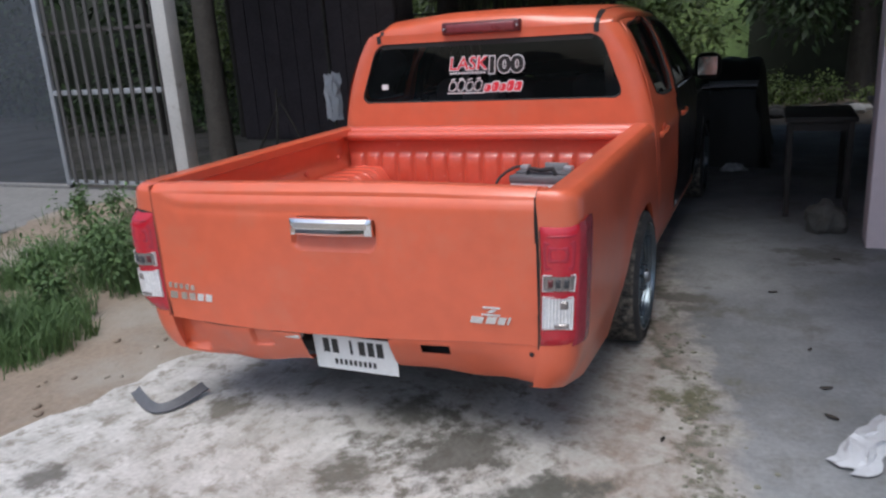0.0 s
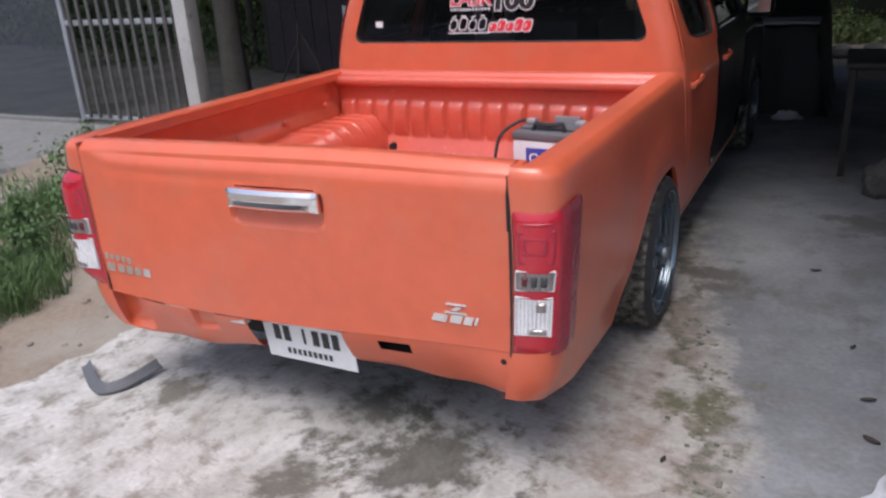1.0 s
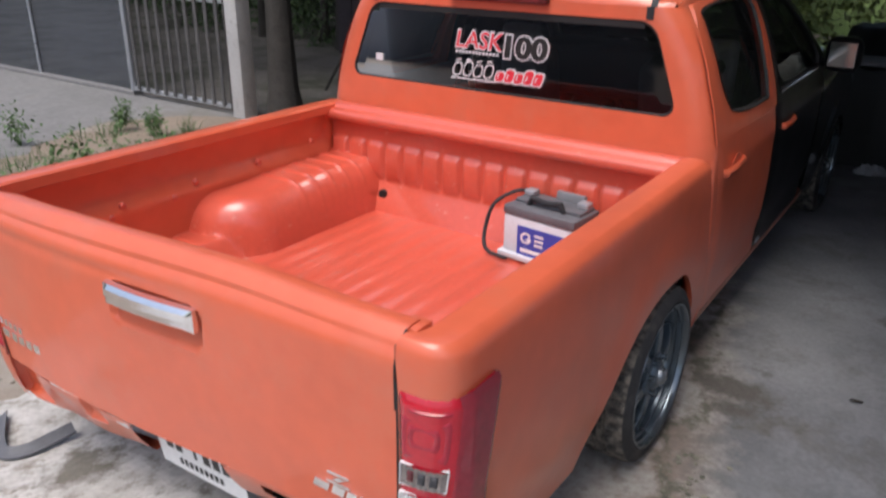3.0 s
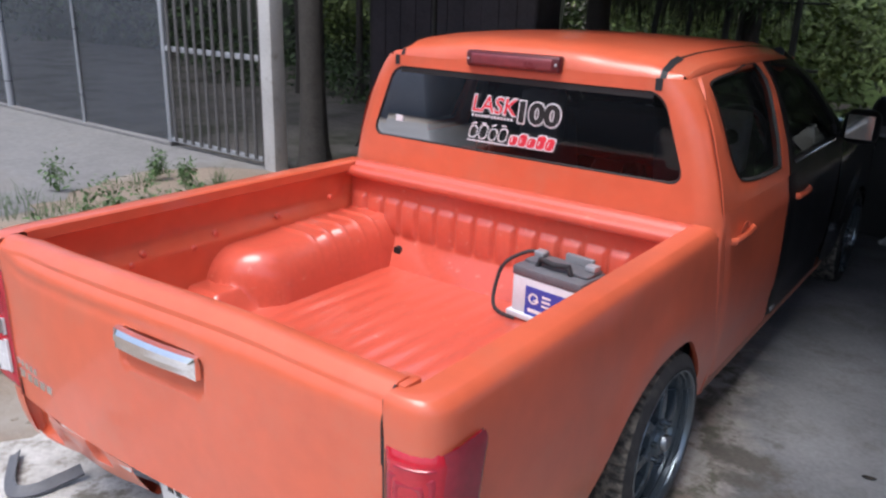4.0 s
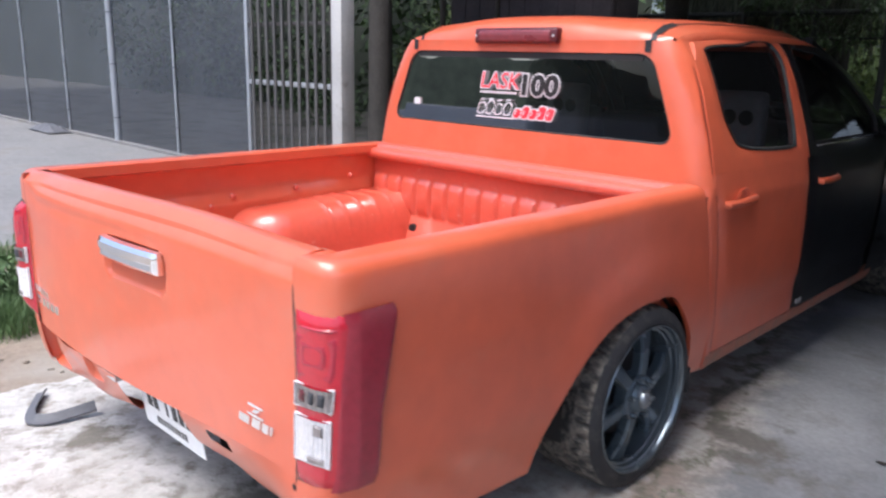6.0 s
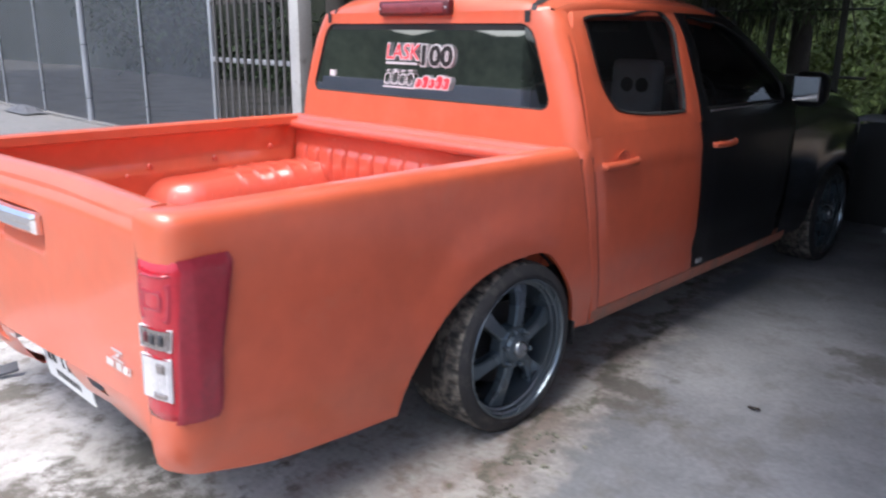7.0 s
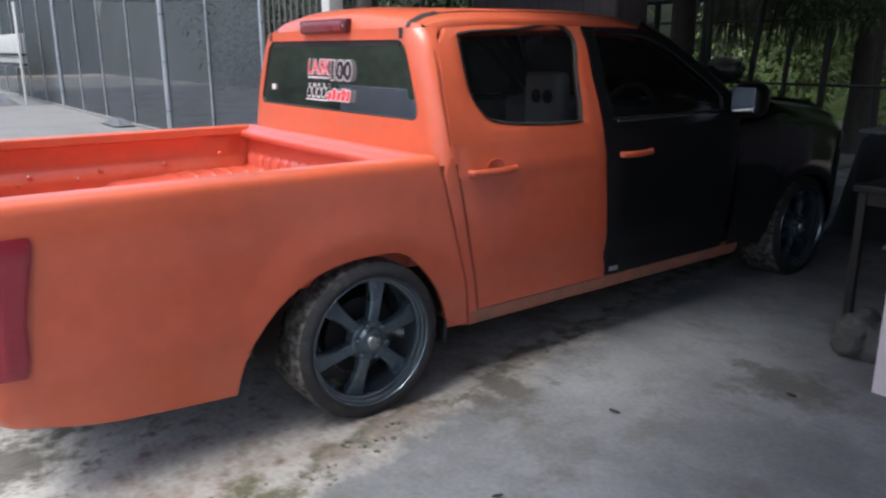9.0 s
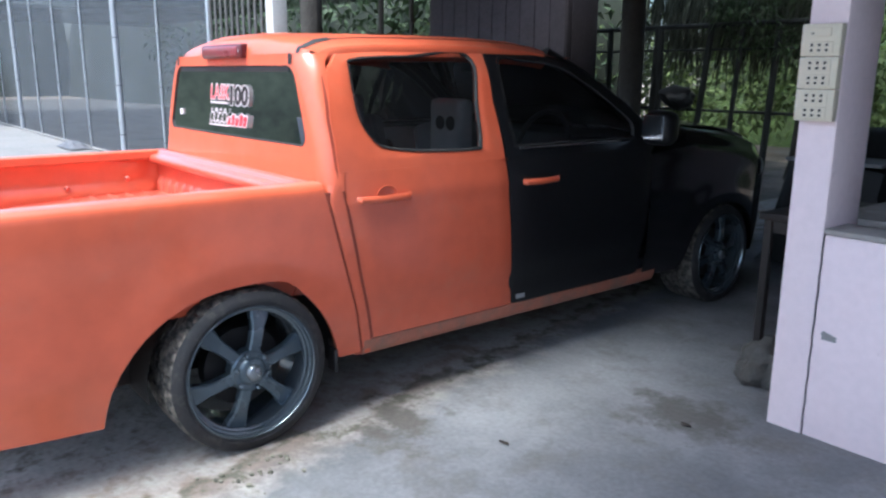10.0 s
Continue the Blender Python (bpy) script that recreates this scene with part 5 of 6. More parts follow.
def ragged(line, step=0.12, wild=0.05, seed=3):
    rng = random.Random(seed)
    out = []
    for (x0, y0), (x1, y1) in zip(line, line[1:]):
        n = max(1, int(math.dist((x0, y0), (x1, y1)) / step))
        for k in range(n):
            t = k / n
            out.append((x0 + (x1 - x0) * t + rng.uniform(-wild, wild), y0 + (y1 - y0) * t + rng.uniform(-wild, wild)))
    return out + [line[-1]]


solid("ground", ground_sheet([(-400, -400), (400, -400), (400, 400), (-400, 400)], -0.03), EARTH, "bare brown earth with patches of dust", "ground", kind="structure")
apron = ragged([(-1.75, -4.5), (-1.50, -1.0), (-1.40, -0.45), (-1.28, -0.2), (-1.22, 0.12), (-1.18, 0.45), (-1.05, 0.9), (-1.1, 2.0), (-1.0, 3.9)], 0.1, 0.045)
solid("concrete_apron", ground_sheet(apron + [(-1.0, 8.6), (9.0, 8.6), (9.0, -4.5)], 0.0, 0.03), APRON, "stained worn concrete apron with a broken edge", "concrete", kind="structure")
yard = ragged([(-3.2, -8.0), (-3.6, -1.0), (-3.9, 0.5), (-4.5, 1.6), (-5.0, 2.6), (-5.0, 3.4), (-4.3, 3.9)], 0.2, 0.10, 5)
solid("yard", ground_sheet(yard + [(-4.3, 4.05), (-40, 4.05), (-40, -8)], -0.026), YARD, "pale grey packed yard", "yard", kind="structure")

solid("shaded_ground", ground_sheet([(-40, 4.052), (-1.1, 4.052), (-1.1, 12.5), (-40, 12.5)], -0.027), LITTER, "earth with leaf litter behind the fence, shade put into its dark colour", "ground", kind="structure")

# small stones, chips and a loose rubber strip on the concrete
rng = random.Random(11)


def stone(x, y, r, mat, label, z=0.0):
    bm = bmesh.new()
    bmesh.ops.create_icosphere(bm, subdivisions=2, radius=r)
    for v in bm.verts:
        v.co *= 1 + 0.25 * noise.noise(v.co * (1.3 / r))
        v.co.z *= 0.55
    bmesh.ops.translate(bm, verts=bm.verts, vec=(x, y, z + r * 0.42))
    solid("stone", bm, mat, label, "stone", "chips on the concrete")



def dry_leaf(x, y, size, turn):
    rows = []
    for u in spread(-1, 1, 7):
        half = 0.42 * size * (1 - u * u) ** 0.6
        rows.append([(size * u, half * v, 0.004 + 0.22 * size * v * v + 0.10 * size * u * u) for v in spread(-1, 1, 5)])
    bm = sheet(rows)
    bmesh.ops.transform(bm, matrix=pose(x, y, 0.0, 0, 0, turn), verts=bm.verts)
    solid("dry_leaf", bm, DEAD_LEAF, "curled dark dry leaf on the floor", "leaf", "dry leaves on the floor")


for x, y, size, turn in ((1.649, 0.825, 0.026, 20), (1.657, 0.581, 0.028, -35), (1.60, 1.20, 0.020, 70), (1.44, 1.94, 0.024, 10), (2.05, 1.30, 0.022, 130), (2.30, 1.62, 0.026, 50), (1.78, 2.62, 0.022, 0), (1.1, 0.25, 0.018, 80)):
    dry_leaf(x, y, size, turn)
# crumbs of broken concrete and moss along the joint with the smooth floor
crumbs = bmesh.new()
for k in range(230):
    v = rng.uniform(-1.2, 1.25)
    r = rng.uniform(0.004, 0.013)
    at = Matrix.Translation((1.30 - 0.22 * v + rng.gauss(0, 0.06), v, r * 0.35)) @ Matrix.Diagonal((1.0, rng.uniform(0.6, 1.0), 0.55, 1.0))
    bmesh.ops.create_icosphere(crumbs, subdivisions=1, radius=r, matrix=at)
solid("crumbs", crumbs, CRUMB, "mossy crumbs of broken concrete along the floor joint", "rubble", kind="stuff")
for k in range(14):
    stone(rng.uniform(-1.9, -1.35), rng.uniform(-0.6, 0.6), rng.uniform(0.008, 0.022), EARTH, "small earth-brown stone beside the apron", -0.03)


def rubber_strip():
    rows = []
    line = curve_through([(-1.122, -0.012, 0.004), (-1.04, -0.062, 0.003), (-0.955, -0.108, 0.003), (-0.885, -0.122, 0.004), (-0.838, -0.072, 0.008), (-0.822, 0.0, 0.014), (-0.806, 0.080, 0.024)], 6, closed=False)
    for i, p in enumerate(line):
        d = (line[min(i + 1, len(line) - 1)] - line[max(i - 1, 0)]).normalized()
        n = Vector((-d.y, d.x, 0))
        w = 0.019
        rows.append([p - n * w, p - n * w + Vector((0, 0, 0.008)), p + Vector((0, 0, 0.012)), p + n * w + Vector((0, 0, 0.03)), p + n * w + Vector((0, 0, 0.02))])
    return sheet(rows)


solid("rubber_strip", rubber_strip(), BATT_GREY, "bent dark rubber strip lying on the concrete", "rubber strip")


def crumpled(x0, y0, x1, y1, h, seed):
    rows = []
    for i in range(22):
        row = []
        for j in range(16):
            u, v = i / 21, j / 15
            p = Vector((x0 + (x1 - x0) * u, y0 + (y1 - y0) * v, 0))
            e = ss(0, 0.25, min(u, 1 - u)) * ss(0, 0.3, min(v, 1 - v))
            p += Vector((noise.noise((u * 4, v * 4, seed)), noise.noise((u * 4, v * 4, seed + 9)), 0)) * 0.05
            p.z = 0.008 + h * e * (0.5 + 0.5 * abs(noise.noise((u * 6, v * 6, seed + 3)))) + 0.018 * abs(noise.noise((u * 14, v * 14, seed)))
            row.append(p)
        rows.append(row)
    return sheet(rows)


bm = crumpled(-0.22, -0.07, 0.22, 0.07, 0.035, 2.0)
bmesh.ops.transform(bm, matrix=pose(1.78, 0.42, 0.004, 0, 0, 62), verts=bm.verts)
solid("plastic_bag", bm, PLASTIC_WHITE, "crumpled white plastic bag on the slab", "plastic bag")


# ---- plants ----
def leaf_at(bm, p, d, up, length, width):
    side = d.cross(up)
    side = side.normalized() if side.length > 1e-4 else Vector((1, 0, 0))
    q = [p, p + d * length * 0.5 + side * width * 0.5, p + d * length - up * length * 0.15, p + d * length * 0.5 - side * width * 0.5]
    bm_verts, faces = bm
    k = len(bm_verts)
    bm_verts.extend(q)
    faces.append((k, k + 1, k + 2, k + 3))


def foliage(name, blobs, count, size, mat, label, category, seed, parent=None, kind="", wide=0.55):
    """Many small leaves scattered in and round clumps: (x, y, z, radius)."""
    rng = random.Random(seed)
    verts, faces = [], []
    weights = [b[3] ** 2 for b in blobs]
    for _ in range(count):
        x, y, z, r = rng.choices(blobs, weights)[0]
        d = Vector((rng.gauss(0, 1), rng.gauss(0, 1), rng.gauss(0, 1))).normalized()
        p = Vector((x, y, z)) + d * r * rng.uniform(0.35, 1.08)
        if p.z < 0:
            p.z = rng.uniform(0, 0.2)
        way = (d + Vector((rng.uniform(-1, 1), rng.uniform(-1, 1), rng.uniform(-0.9, 0.5)))).normalized()
        leaf_at((verts, faces), p, way, Vector((rng.uniform(-0.6, 0.6), rng.uniform(-0.6, 0.6), 1)).normalized(), size * rng.uniform(0.6, 1.4), size * wide * rng.uniform(0.7, 1.2))
    me = bpy.data.meshes.new(name)
    me.from_pydata([tuple(v) for v in verts], [], faces)
    me.materials.append(mat)
    ob = new(name, me)
    if parent:
        ob.parent = parent
        return tagged(ob, label)
    return tagged(ob, label, category, kind=kind)


def blades(name, spots, mat, label, seed, low, high, kind="stuff"):
    """Grass: bent blades; spots are (x, y, radius, count)."""
    rng = random.Random(seed)
    verts, faces = [], []
    for x, y, r, n in spots:
        for _ in range(n):
            a, d = rng.uniform(0, math.tau), r * math.sqrt(rng.random())
            p = Vector((x + d * math.cos(a), y + d * math.sin(a), -0.03))
            h, lean = rng.uniform(low, high), Vector((rng.gauss(0, 0.35), rng.gauss(0, 0.35), 0))
            w = Vector((math.cos(a * 7), math.sin(a * 7), 0)) * rng.uniform(0.0016, 0.0034)
            k = len(verts)
            mid, tip = p + Vector((0, 0, h * 0.6)) + lean * h * 0.4, p + Vector((0, 0, h * 0.9)) + lean * h * 1.2
            verts += [p - w, p + w, mid + w * 0.8, mid - w * 0.8, tip]
            faces += [(k, k + 1, k + 2, k + 3), (k + 3, k + 2, k + 4)]
    me = bpy.data.meshes.new(name)
    me.from_pydata([tuple(v) for v in verts], [], faces)
    me.materials.append(mat)
    return tagged(new(name, me), label, "grass", kind=kind)


def tufts(x0, y0, x1, y1, n, seed, r=(0.06, 0.2), c=(14, 50)):
    rng = random.Random(seed)
    return [(rng.uniform(x0, x1), rng.uniform(y0, y1), rng.uniform(*r), rng.randint(*c)) for _ in range(n)]


blades("grass", tufts(-3.7, 0.3, -2.15, 2.4, 120, 4, (0.06, 0.22), (40, 110)) + tufts(-2.7, -0.15, -1.95, 0.6, 70, 5, (0.05, 0.16), (40, 100)) + tufts(-2.1, 1.1, -1.6, 2.2, 24, 8, (0.05, 0.14), (20, 60)) + tufts(-4.9, 1.4, -3.4, 3.6, 16, 6) + tufts(-1.6, 1.2, -1.0, 3.6, 40, 7), LEAF, "patchy green grass on bare earth", 9, 0.05, 0.22)


def weed(x, y, h, n, seed, size=0.05):
    rng = random.Random(seed)
    w = thing("weed", "leafy green weed growing beside the apron", "weed", "weeds beside the apron", at=(0, 0, 0))
    stem_bm = bmesh.new()
    blobs = []
    for k in range(5):
        a, l = rng.uniform(0, math.tau), rng.uniform(0.5, 1.0) * h
        tip = (x + 0.35 * l * math.cos(a), y + 0.35 * l * math.sin(a), l - 0.03)
        tube([(x, y, -0.03), ((x + tip[0]) / 2, (y + tip[1]) / 2, l * 0.6), tip], 0.004, 5, stem_bm, [0.005, 0.004, 0.002])
        for f in (0.45, 0.7, 1.0):
            blobs.append((x + (tip[0] - x) * f, y + (tip[1] - y) * f, l * f, 0.16 * h + 0.02))
    part("stem", stem_bm, LEAF, w)
    foliage("leaves", blobs, n, size, LEAF, "", "", seed + 1, parent=w)


for i, (x, y, h, n) in enumerate(((-2.75, 1.25, 0.55, 300), (-2.30, 1.15, 0.50, 300), (-2.45, 0.75, 0.36, 260), (-2.65, 1.75, 0.58, 300), (-2.25, 1.65, 0.55, 300), (-3.0, 1.0, 0.35, 220), (-2.9, 1.6, 0.45, 260), (-2.45, 0.15, 0.26, 200), (-3.35, 0.7, 0.30, 200), (-2.5, 0.25, 0.25, 200), (-4.9, 2.1, 0.30, 120), (-4.7, 2.9, 0.25, 160), (-4.35, 3.0, 0.24, 150), (-1.65, 1.9, 0.45, 240), (-1.5, 2.6, 0.5, 240))):
    weed(x, y, h, int(n * 1.5), 40 + i, 0.04)

# ---- netted fence, gate and posts ----
FENCE_Y = 4.0
fence = thing("net_fence", "dark shade-cloth fence on galvanised pipe posts", "fence")
posts_x = [-6.05, -7.92, -9.88, -11.85, -13.85, -15.8, -17.8, -19.8, -21.8, -23.8, -25.8, -27.8]
for i, x in enumerate(posts_x):
    r = 0.050 if i in (2, 6) else 0.017
    p = part("post", tube([(x, FENCE_Y, -0.05), (x, FENCE_Y, 3.1)], r, 12), GALV, fence, "pale galvanised pipe")
    for z in (0.35, 1.15, 1.9):
        part("wire_tie", tube([(x, FENCE_Y, z), (x, FENCE_Y, z + 0.012)], r + 0.004, 12), DARKTRIM, p)
for a, b in zip(posts_x, posts_x[1:]):
    cols = []
    for j in range(25):
        x = a + (b - a) * j / 24
        sag = 0.03 * noise.noise((x * 0.9, 0, 2)) * math.sin(math.pi * j / 24)
        cols.append([(x, FENCE_Y + 0.03 + sag + 0.0, z) for z in (0.005 + 0.02 * abs(noise.noise((x * 3, 0, 7))), 1.0, 2.0, 3.05)])
    rows = cols
    part("net_panel", sheet(rows), NET, fence, "grey shade cloth")
part("top_rail", tube([(-27.8, FENCE_Y, 3.05), (-6.05, FENCE_Y, 3.05)], 0.022), GALV, fence)
part("top_net", sheet([[(x, y, 3.06 + 0.05 * noise.noise((x * 0.5, y * 0.5, 1))) for x in spread(-27.8, -4.6, 24)] for y in spread(4.0, 10.6, 8)]), NET_TOP, fence, "grey shade cloth")
solid("fence_kerb", box((-28, FENCE_Y - 0.05, -0.03), (-6.0, FENCE_Y + 0.07, 0.012), 0.008), YARD, "low dirty concrete kerb under the fence", "kerb", kind="structure")
bm = crumpled(-0.55, -0.2, 0.55, 0.2, 0.14, 5.0)
bmesh.ops.translate(bm, verts=bm.verts, vec=(-12.1, 3.75, -0.012))
solid("net_heap", bm, BATT_GREY, "slack heap of dark netting on the yard", "netting")

gate_y = 3.97
yard_gate = thing("steel_gate", "grey barred steel yard gate, shut", "gate")
part("stile", box((-6.03, gate_y - 0.025, 0.02), (-5.97, gate_y + 0.025, 2.6), 0.006), GALV, yard_gate)
part("stile", box((-4.42, gate_y - 0.025, 0.02), (-4.37, gate_y + 0.025, 2.6), 0.006), GATE_STEEL, yard_gate)
part("bottom_rail", box((-5.97, gate_y - 0.02, 0.03), (-4.42, gate_y + 0.02, 0.075), 0.005), GALV, yard_gate)
part("middle_rail", box((-5.97, gate_y - 0.022, 1.02), (-4.42, gate_y + 0.022, 1.075), 0.005), GALV, yard_gate, "pale middle rail")
part("upper_rail", box((-5.97, gate_y - 0.02, 1.66), (-4.42, gate_y + 0.02, 1.70), 0.005), GATE_STEEL, yard_gate)
for i in range(10):
    x = -5.86 + 1.36 * i / 9
    part("bar", box((x - 0.023, gate_y - 0.044, 0.05), (x + 0.023, gate_y - 0.024, 2.5), 0.004, segs=1), GATE_BAR, yard_gate)
solid("white_post", box((-4.34, 3.90, -0.05), (-4.175, 4.07, 3.2), 0.012), WHITE_PAINT, "white-painted square concrete gate post", "post")


def trunk_mesh(x, y, r, h, seed, lean=(0, 0)):
    rows = []
    for i in range(13):
        z = h * i / 12
        k = 1 + 0.5 * math.exp(-z / 0.25) - 0.25 * i / 12
        rows.append([(x + lean[0] * z + r * k * (1 + 0.12 * noise.noise((math.cos(a) * 2, math.sin(a) * 2, z * 2 + seed))) * math.cos(a), y + lean[1] * z + r * k * (1 + 0.12 * noise.noise((math.cos(a) * 2, math.sin(a) * 2, z * 2 + seed + 5))) * math.sin(a), z - 0.05) for a in spread(0, math.tau, 15)])
    return sheet(rows)


def tree(x, y, r, h, blobs, count, size, mat, seed, label, lean=(0, 0)):
    t = thing("tree", label, "tree", "trees round the yard")
    part("trunk", trunk_mesh(x, y, r, h, seed, lean), BARK, t)
    for k, (bx, by, bz, br) in enumerate(blobs[:4]):
        part("limb", tube([(x + lean[0] * h * 0.8, y + lean[1] * h * 0.8, h * 0.8), ((x + bx) / 2, (y + by) / 2, (h + bz) / 2), (bx, by, bz)], 0.05, 7, radii=[r * 0.6, r * 0.35, 0.02]), BARK, t)
    if count:
        foliage("crown", blobs, count, size, mat, "", "", seed, parent=t)
    return t


def clumps(x0, x1, y0, y1, z0, z1, n, r0, r1, seed):
    rng = random.Random(seed)
    return [(rng.uniform(x0, x1), rng.uniform(y0, y1), rng.uniform(z0, z1), rng.uniform(r0, r1)) for _ in range(n)]


tree(-3.99, 4.25, 0.13, 3.6, clumps(-5.2, -2.6, 4.4, 6.0, 3.4, 5.0, 12, 0.5, 0.9, 21), 2600, 0.13, LEAF_DARK, 31, "tree with a grey-brown trunk beside the gate post")
tree(-3.05, 8.4, 0.17, 4.0, clumps(-5, -1.2, 7.6, 10, 3.6, 5.4, 14, 0.6, 1.1, 22), 3000, 0.15, LEAF_DARK, 32, "dark-trunked tree behind the carport")
tree(-2.1, 11.6, 0.16, 4.4, clumps(-4, 0, 10.6, 13, 3.2, 5.4, 14, 0.6, 1.1, 23), 3000, 0.15, LEAF_DARK, 33, "dark-trunked tree behind the rail fence")
tree(2.6, 12.2, 0.2, 4.2, clumps(0.6, 5.2, 11, 13.5, 2.2, 5.0, 20, 0.6, 1.2, 24), 5200, 0.15, LEAF_DARK, 34, "shady broad tree beyond the carport")

# shed behind the truck
shed = thing("shed", "dark board shed behind the gate tree", "shed")
part("front_wall", box((-6.35, 7.70, -0.05), (-3.55, 7.80, 3.0), 0.01), SHED_WALL, shed)
part("side_wall", box((-3.65, 7.80, -0.05), (-3.55, 8.3, 3.0), 0.01), SHED_WALL, shed)
part("back_wall", box((-6.35, 8.2, -0.05), (-3.65, 8.3, 3.0), 0.01), SHED_WALL, shed)
part("roof", box((-6.5, 7.4, 3.0), (-3.4, 8.5, 3.06), 0.01), ROOF, shed)
for i in range(10):
    part("board", box((-6.34 + 0.279 * i, 7.685, 0.0), (-6.34 + 0.279 * i + 0.265, 7.699, 2.98), 0.003, segs=1), SHED_WALL, shed)
bm = crumpled(-0.09, -0.24, 0.09, 0.24, 0.05, 8.0)
bmesh.ops.transform(bm, matrix=pose(*BAG, 90, 0, 8), verts=bm.verts)
bag = solid("hanging_bag", bm, PLASTIC_WHITE, "pale plastic bag hanging from a pole", "plastic bag")
solid("bag_pole", tube([(BAG[0] - 0.02, BAG[1] + 0.02, -0.05), (BAG[0] - 0.05, BAG[1] + 0.02, 3.0)], 0.022), BARK, "thin dark pole holding the bag", "pole")

for foot, tip in (((-4.56, 5.45, -0.03), (-4.12, 5.6, 0.82)), ((-4.14, 5.35, -0.03), (-4.18, 5.6, 0.90)), ((-3.74, 5.55, -0.03), (-4.22, 5.6, 0.86))):
    mid = [(foot[k] + tip[k]) / 2 + 0.015 for k in range(3)]
    solid("stick", tube([foot, mid, tip], 0.014, 7, radii=[0.016, 0.014, 0.010]), BARK, "bare grey stick propped by the shed", "stick", "propped sticks")

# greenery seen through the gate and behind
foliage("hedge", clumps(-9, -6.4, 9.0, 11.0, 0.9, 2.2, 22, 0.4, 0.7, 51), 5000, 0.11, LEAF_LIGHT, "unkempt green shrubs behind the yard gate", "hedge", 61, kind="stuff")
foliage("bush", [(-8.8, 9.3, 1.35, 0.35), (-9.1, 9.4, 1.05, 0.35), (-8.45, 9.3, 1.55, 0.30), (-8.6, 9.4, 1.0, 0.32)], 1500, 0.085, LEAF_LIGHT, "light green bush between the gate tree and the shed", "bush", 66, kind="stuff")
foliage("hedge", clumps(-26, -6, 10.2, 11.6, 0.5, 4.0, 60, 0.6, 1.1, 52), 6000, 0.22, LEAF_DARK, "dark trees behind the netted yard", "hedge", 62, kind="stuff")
foliage("undergrowth", clumps(-12, -6.4, 8.2, 9.4, 0.1, 0.7, 26, 0.2, 0.45, 53), 3200, 0.09, LEAF_DARK, "dark scrub behind the gate", "scrub", 63, kind="stuff")
for i, x in enumerate((-8.6, -7.4, -6.6, -5.9, -5.2)):
    part("trunk", trunk_mesh(x, 8.3 + 0.3 * math.sin(i * 2.2), 0.06, 3.6, 70 + i, (0.03 * math.sin(i * 3), 0)), BARK, thing("sapling", "thin bare trunk among the shrubs", "tree", "thin trunks behind the gate"))

# ---- rail fence and greenery behind the carport ----
rail_fence = thing("rail_fence", "black iron rail fence in front of green scrub", "fence")
RY = 9.75
for x, lean in ((-4.5, 0.0), (-3.66, 0.02), (-3.56, -0.02), (-2.86, 0.10), (-2.36, 0.06), (-1.84, 0.04), (-0.95, 0.0)):
    part("post", tube([(x - lean, RY, -0.05), (x, RY, 1.0), (x + lean, RY, 2.06)], 0.035 if lean == 0.06 else 0.045, 8), BLACKIRON, rail_fence)
for z, r in ((2.04, 0.035), (1.72, 0.016), (0.9, 0.02)):
    part("rail", tube([(-5.2, RY, z), (-0.6, RY, z)], r, 8), BLACKIRON, rail_fence)
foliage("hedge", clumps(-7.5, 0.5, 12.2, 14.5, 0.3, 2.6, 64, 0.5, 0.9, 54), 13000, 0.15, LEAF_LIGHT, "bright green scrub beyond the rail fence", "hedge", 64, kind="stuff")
foliage("hedge", clumps(-8, 0.2, 15.0, 18.0, 0.5, 5.5, 40, 1.0, 1.8, 55), 6500, 0.22, LEAF_LIGHT, "tall trees beyond the fence in the lighter sunlit leaf colour", "hedge", 65, kind="stuff")
foliage("hanging_creeper", clumps(-2.6, -0.9, 9.4, 9.9, 1.75, 2.5, 16, 0.12, 0.3, 56), 1300, 0.10, LEAF_DARK, "dark creeper hanging over the rails", "creeper", 66, wide=0.3)


bm = bmesh.new()
bmesh.ops.create_icosphere(bm, subdivisions=3, radius=0.2)
for v in bm.verts:
    v.co = Vector((v.co.x * 1.4, v.co.y * 0.7, v.co.z * 0.8)) * (1 + 0.5 * noise.noise(v.co * 7))
bmesh.ops.translate(bm, verts=bm.verts, vec=(-3.2, 9.73, 1.065))
solid("black_bag", bm, TARP, "ragged black bag resting on the fence rail", "bag")


def palm_frond(x, y, z, seed, n=70):
    rng = random.Random(seed)
    verts, faces = [], []
    for k in range(n):
        f = k / n
        p = Vector((x + 1.5 * f * math.cos(seed), y + 1.2 * f * math.sin(seed), z + 0.3 * f - 0.8 * f * f))
        d = Vector((rng.uniform(-0.5, 0.5), rng.uniform(-0.5, 0.5), -1)).normalized()
        leaf_at((verts, faces), p, d, Vector((1, 0.3, 0)).normalized(), rng.uniform(0.3, 0.75), 0.026)
    return verts, faces


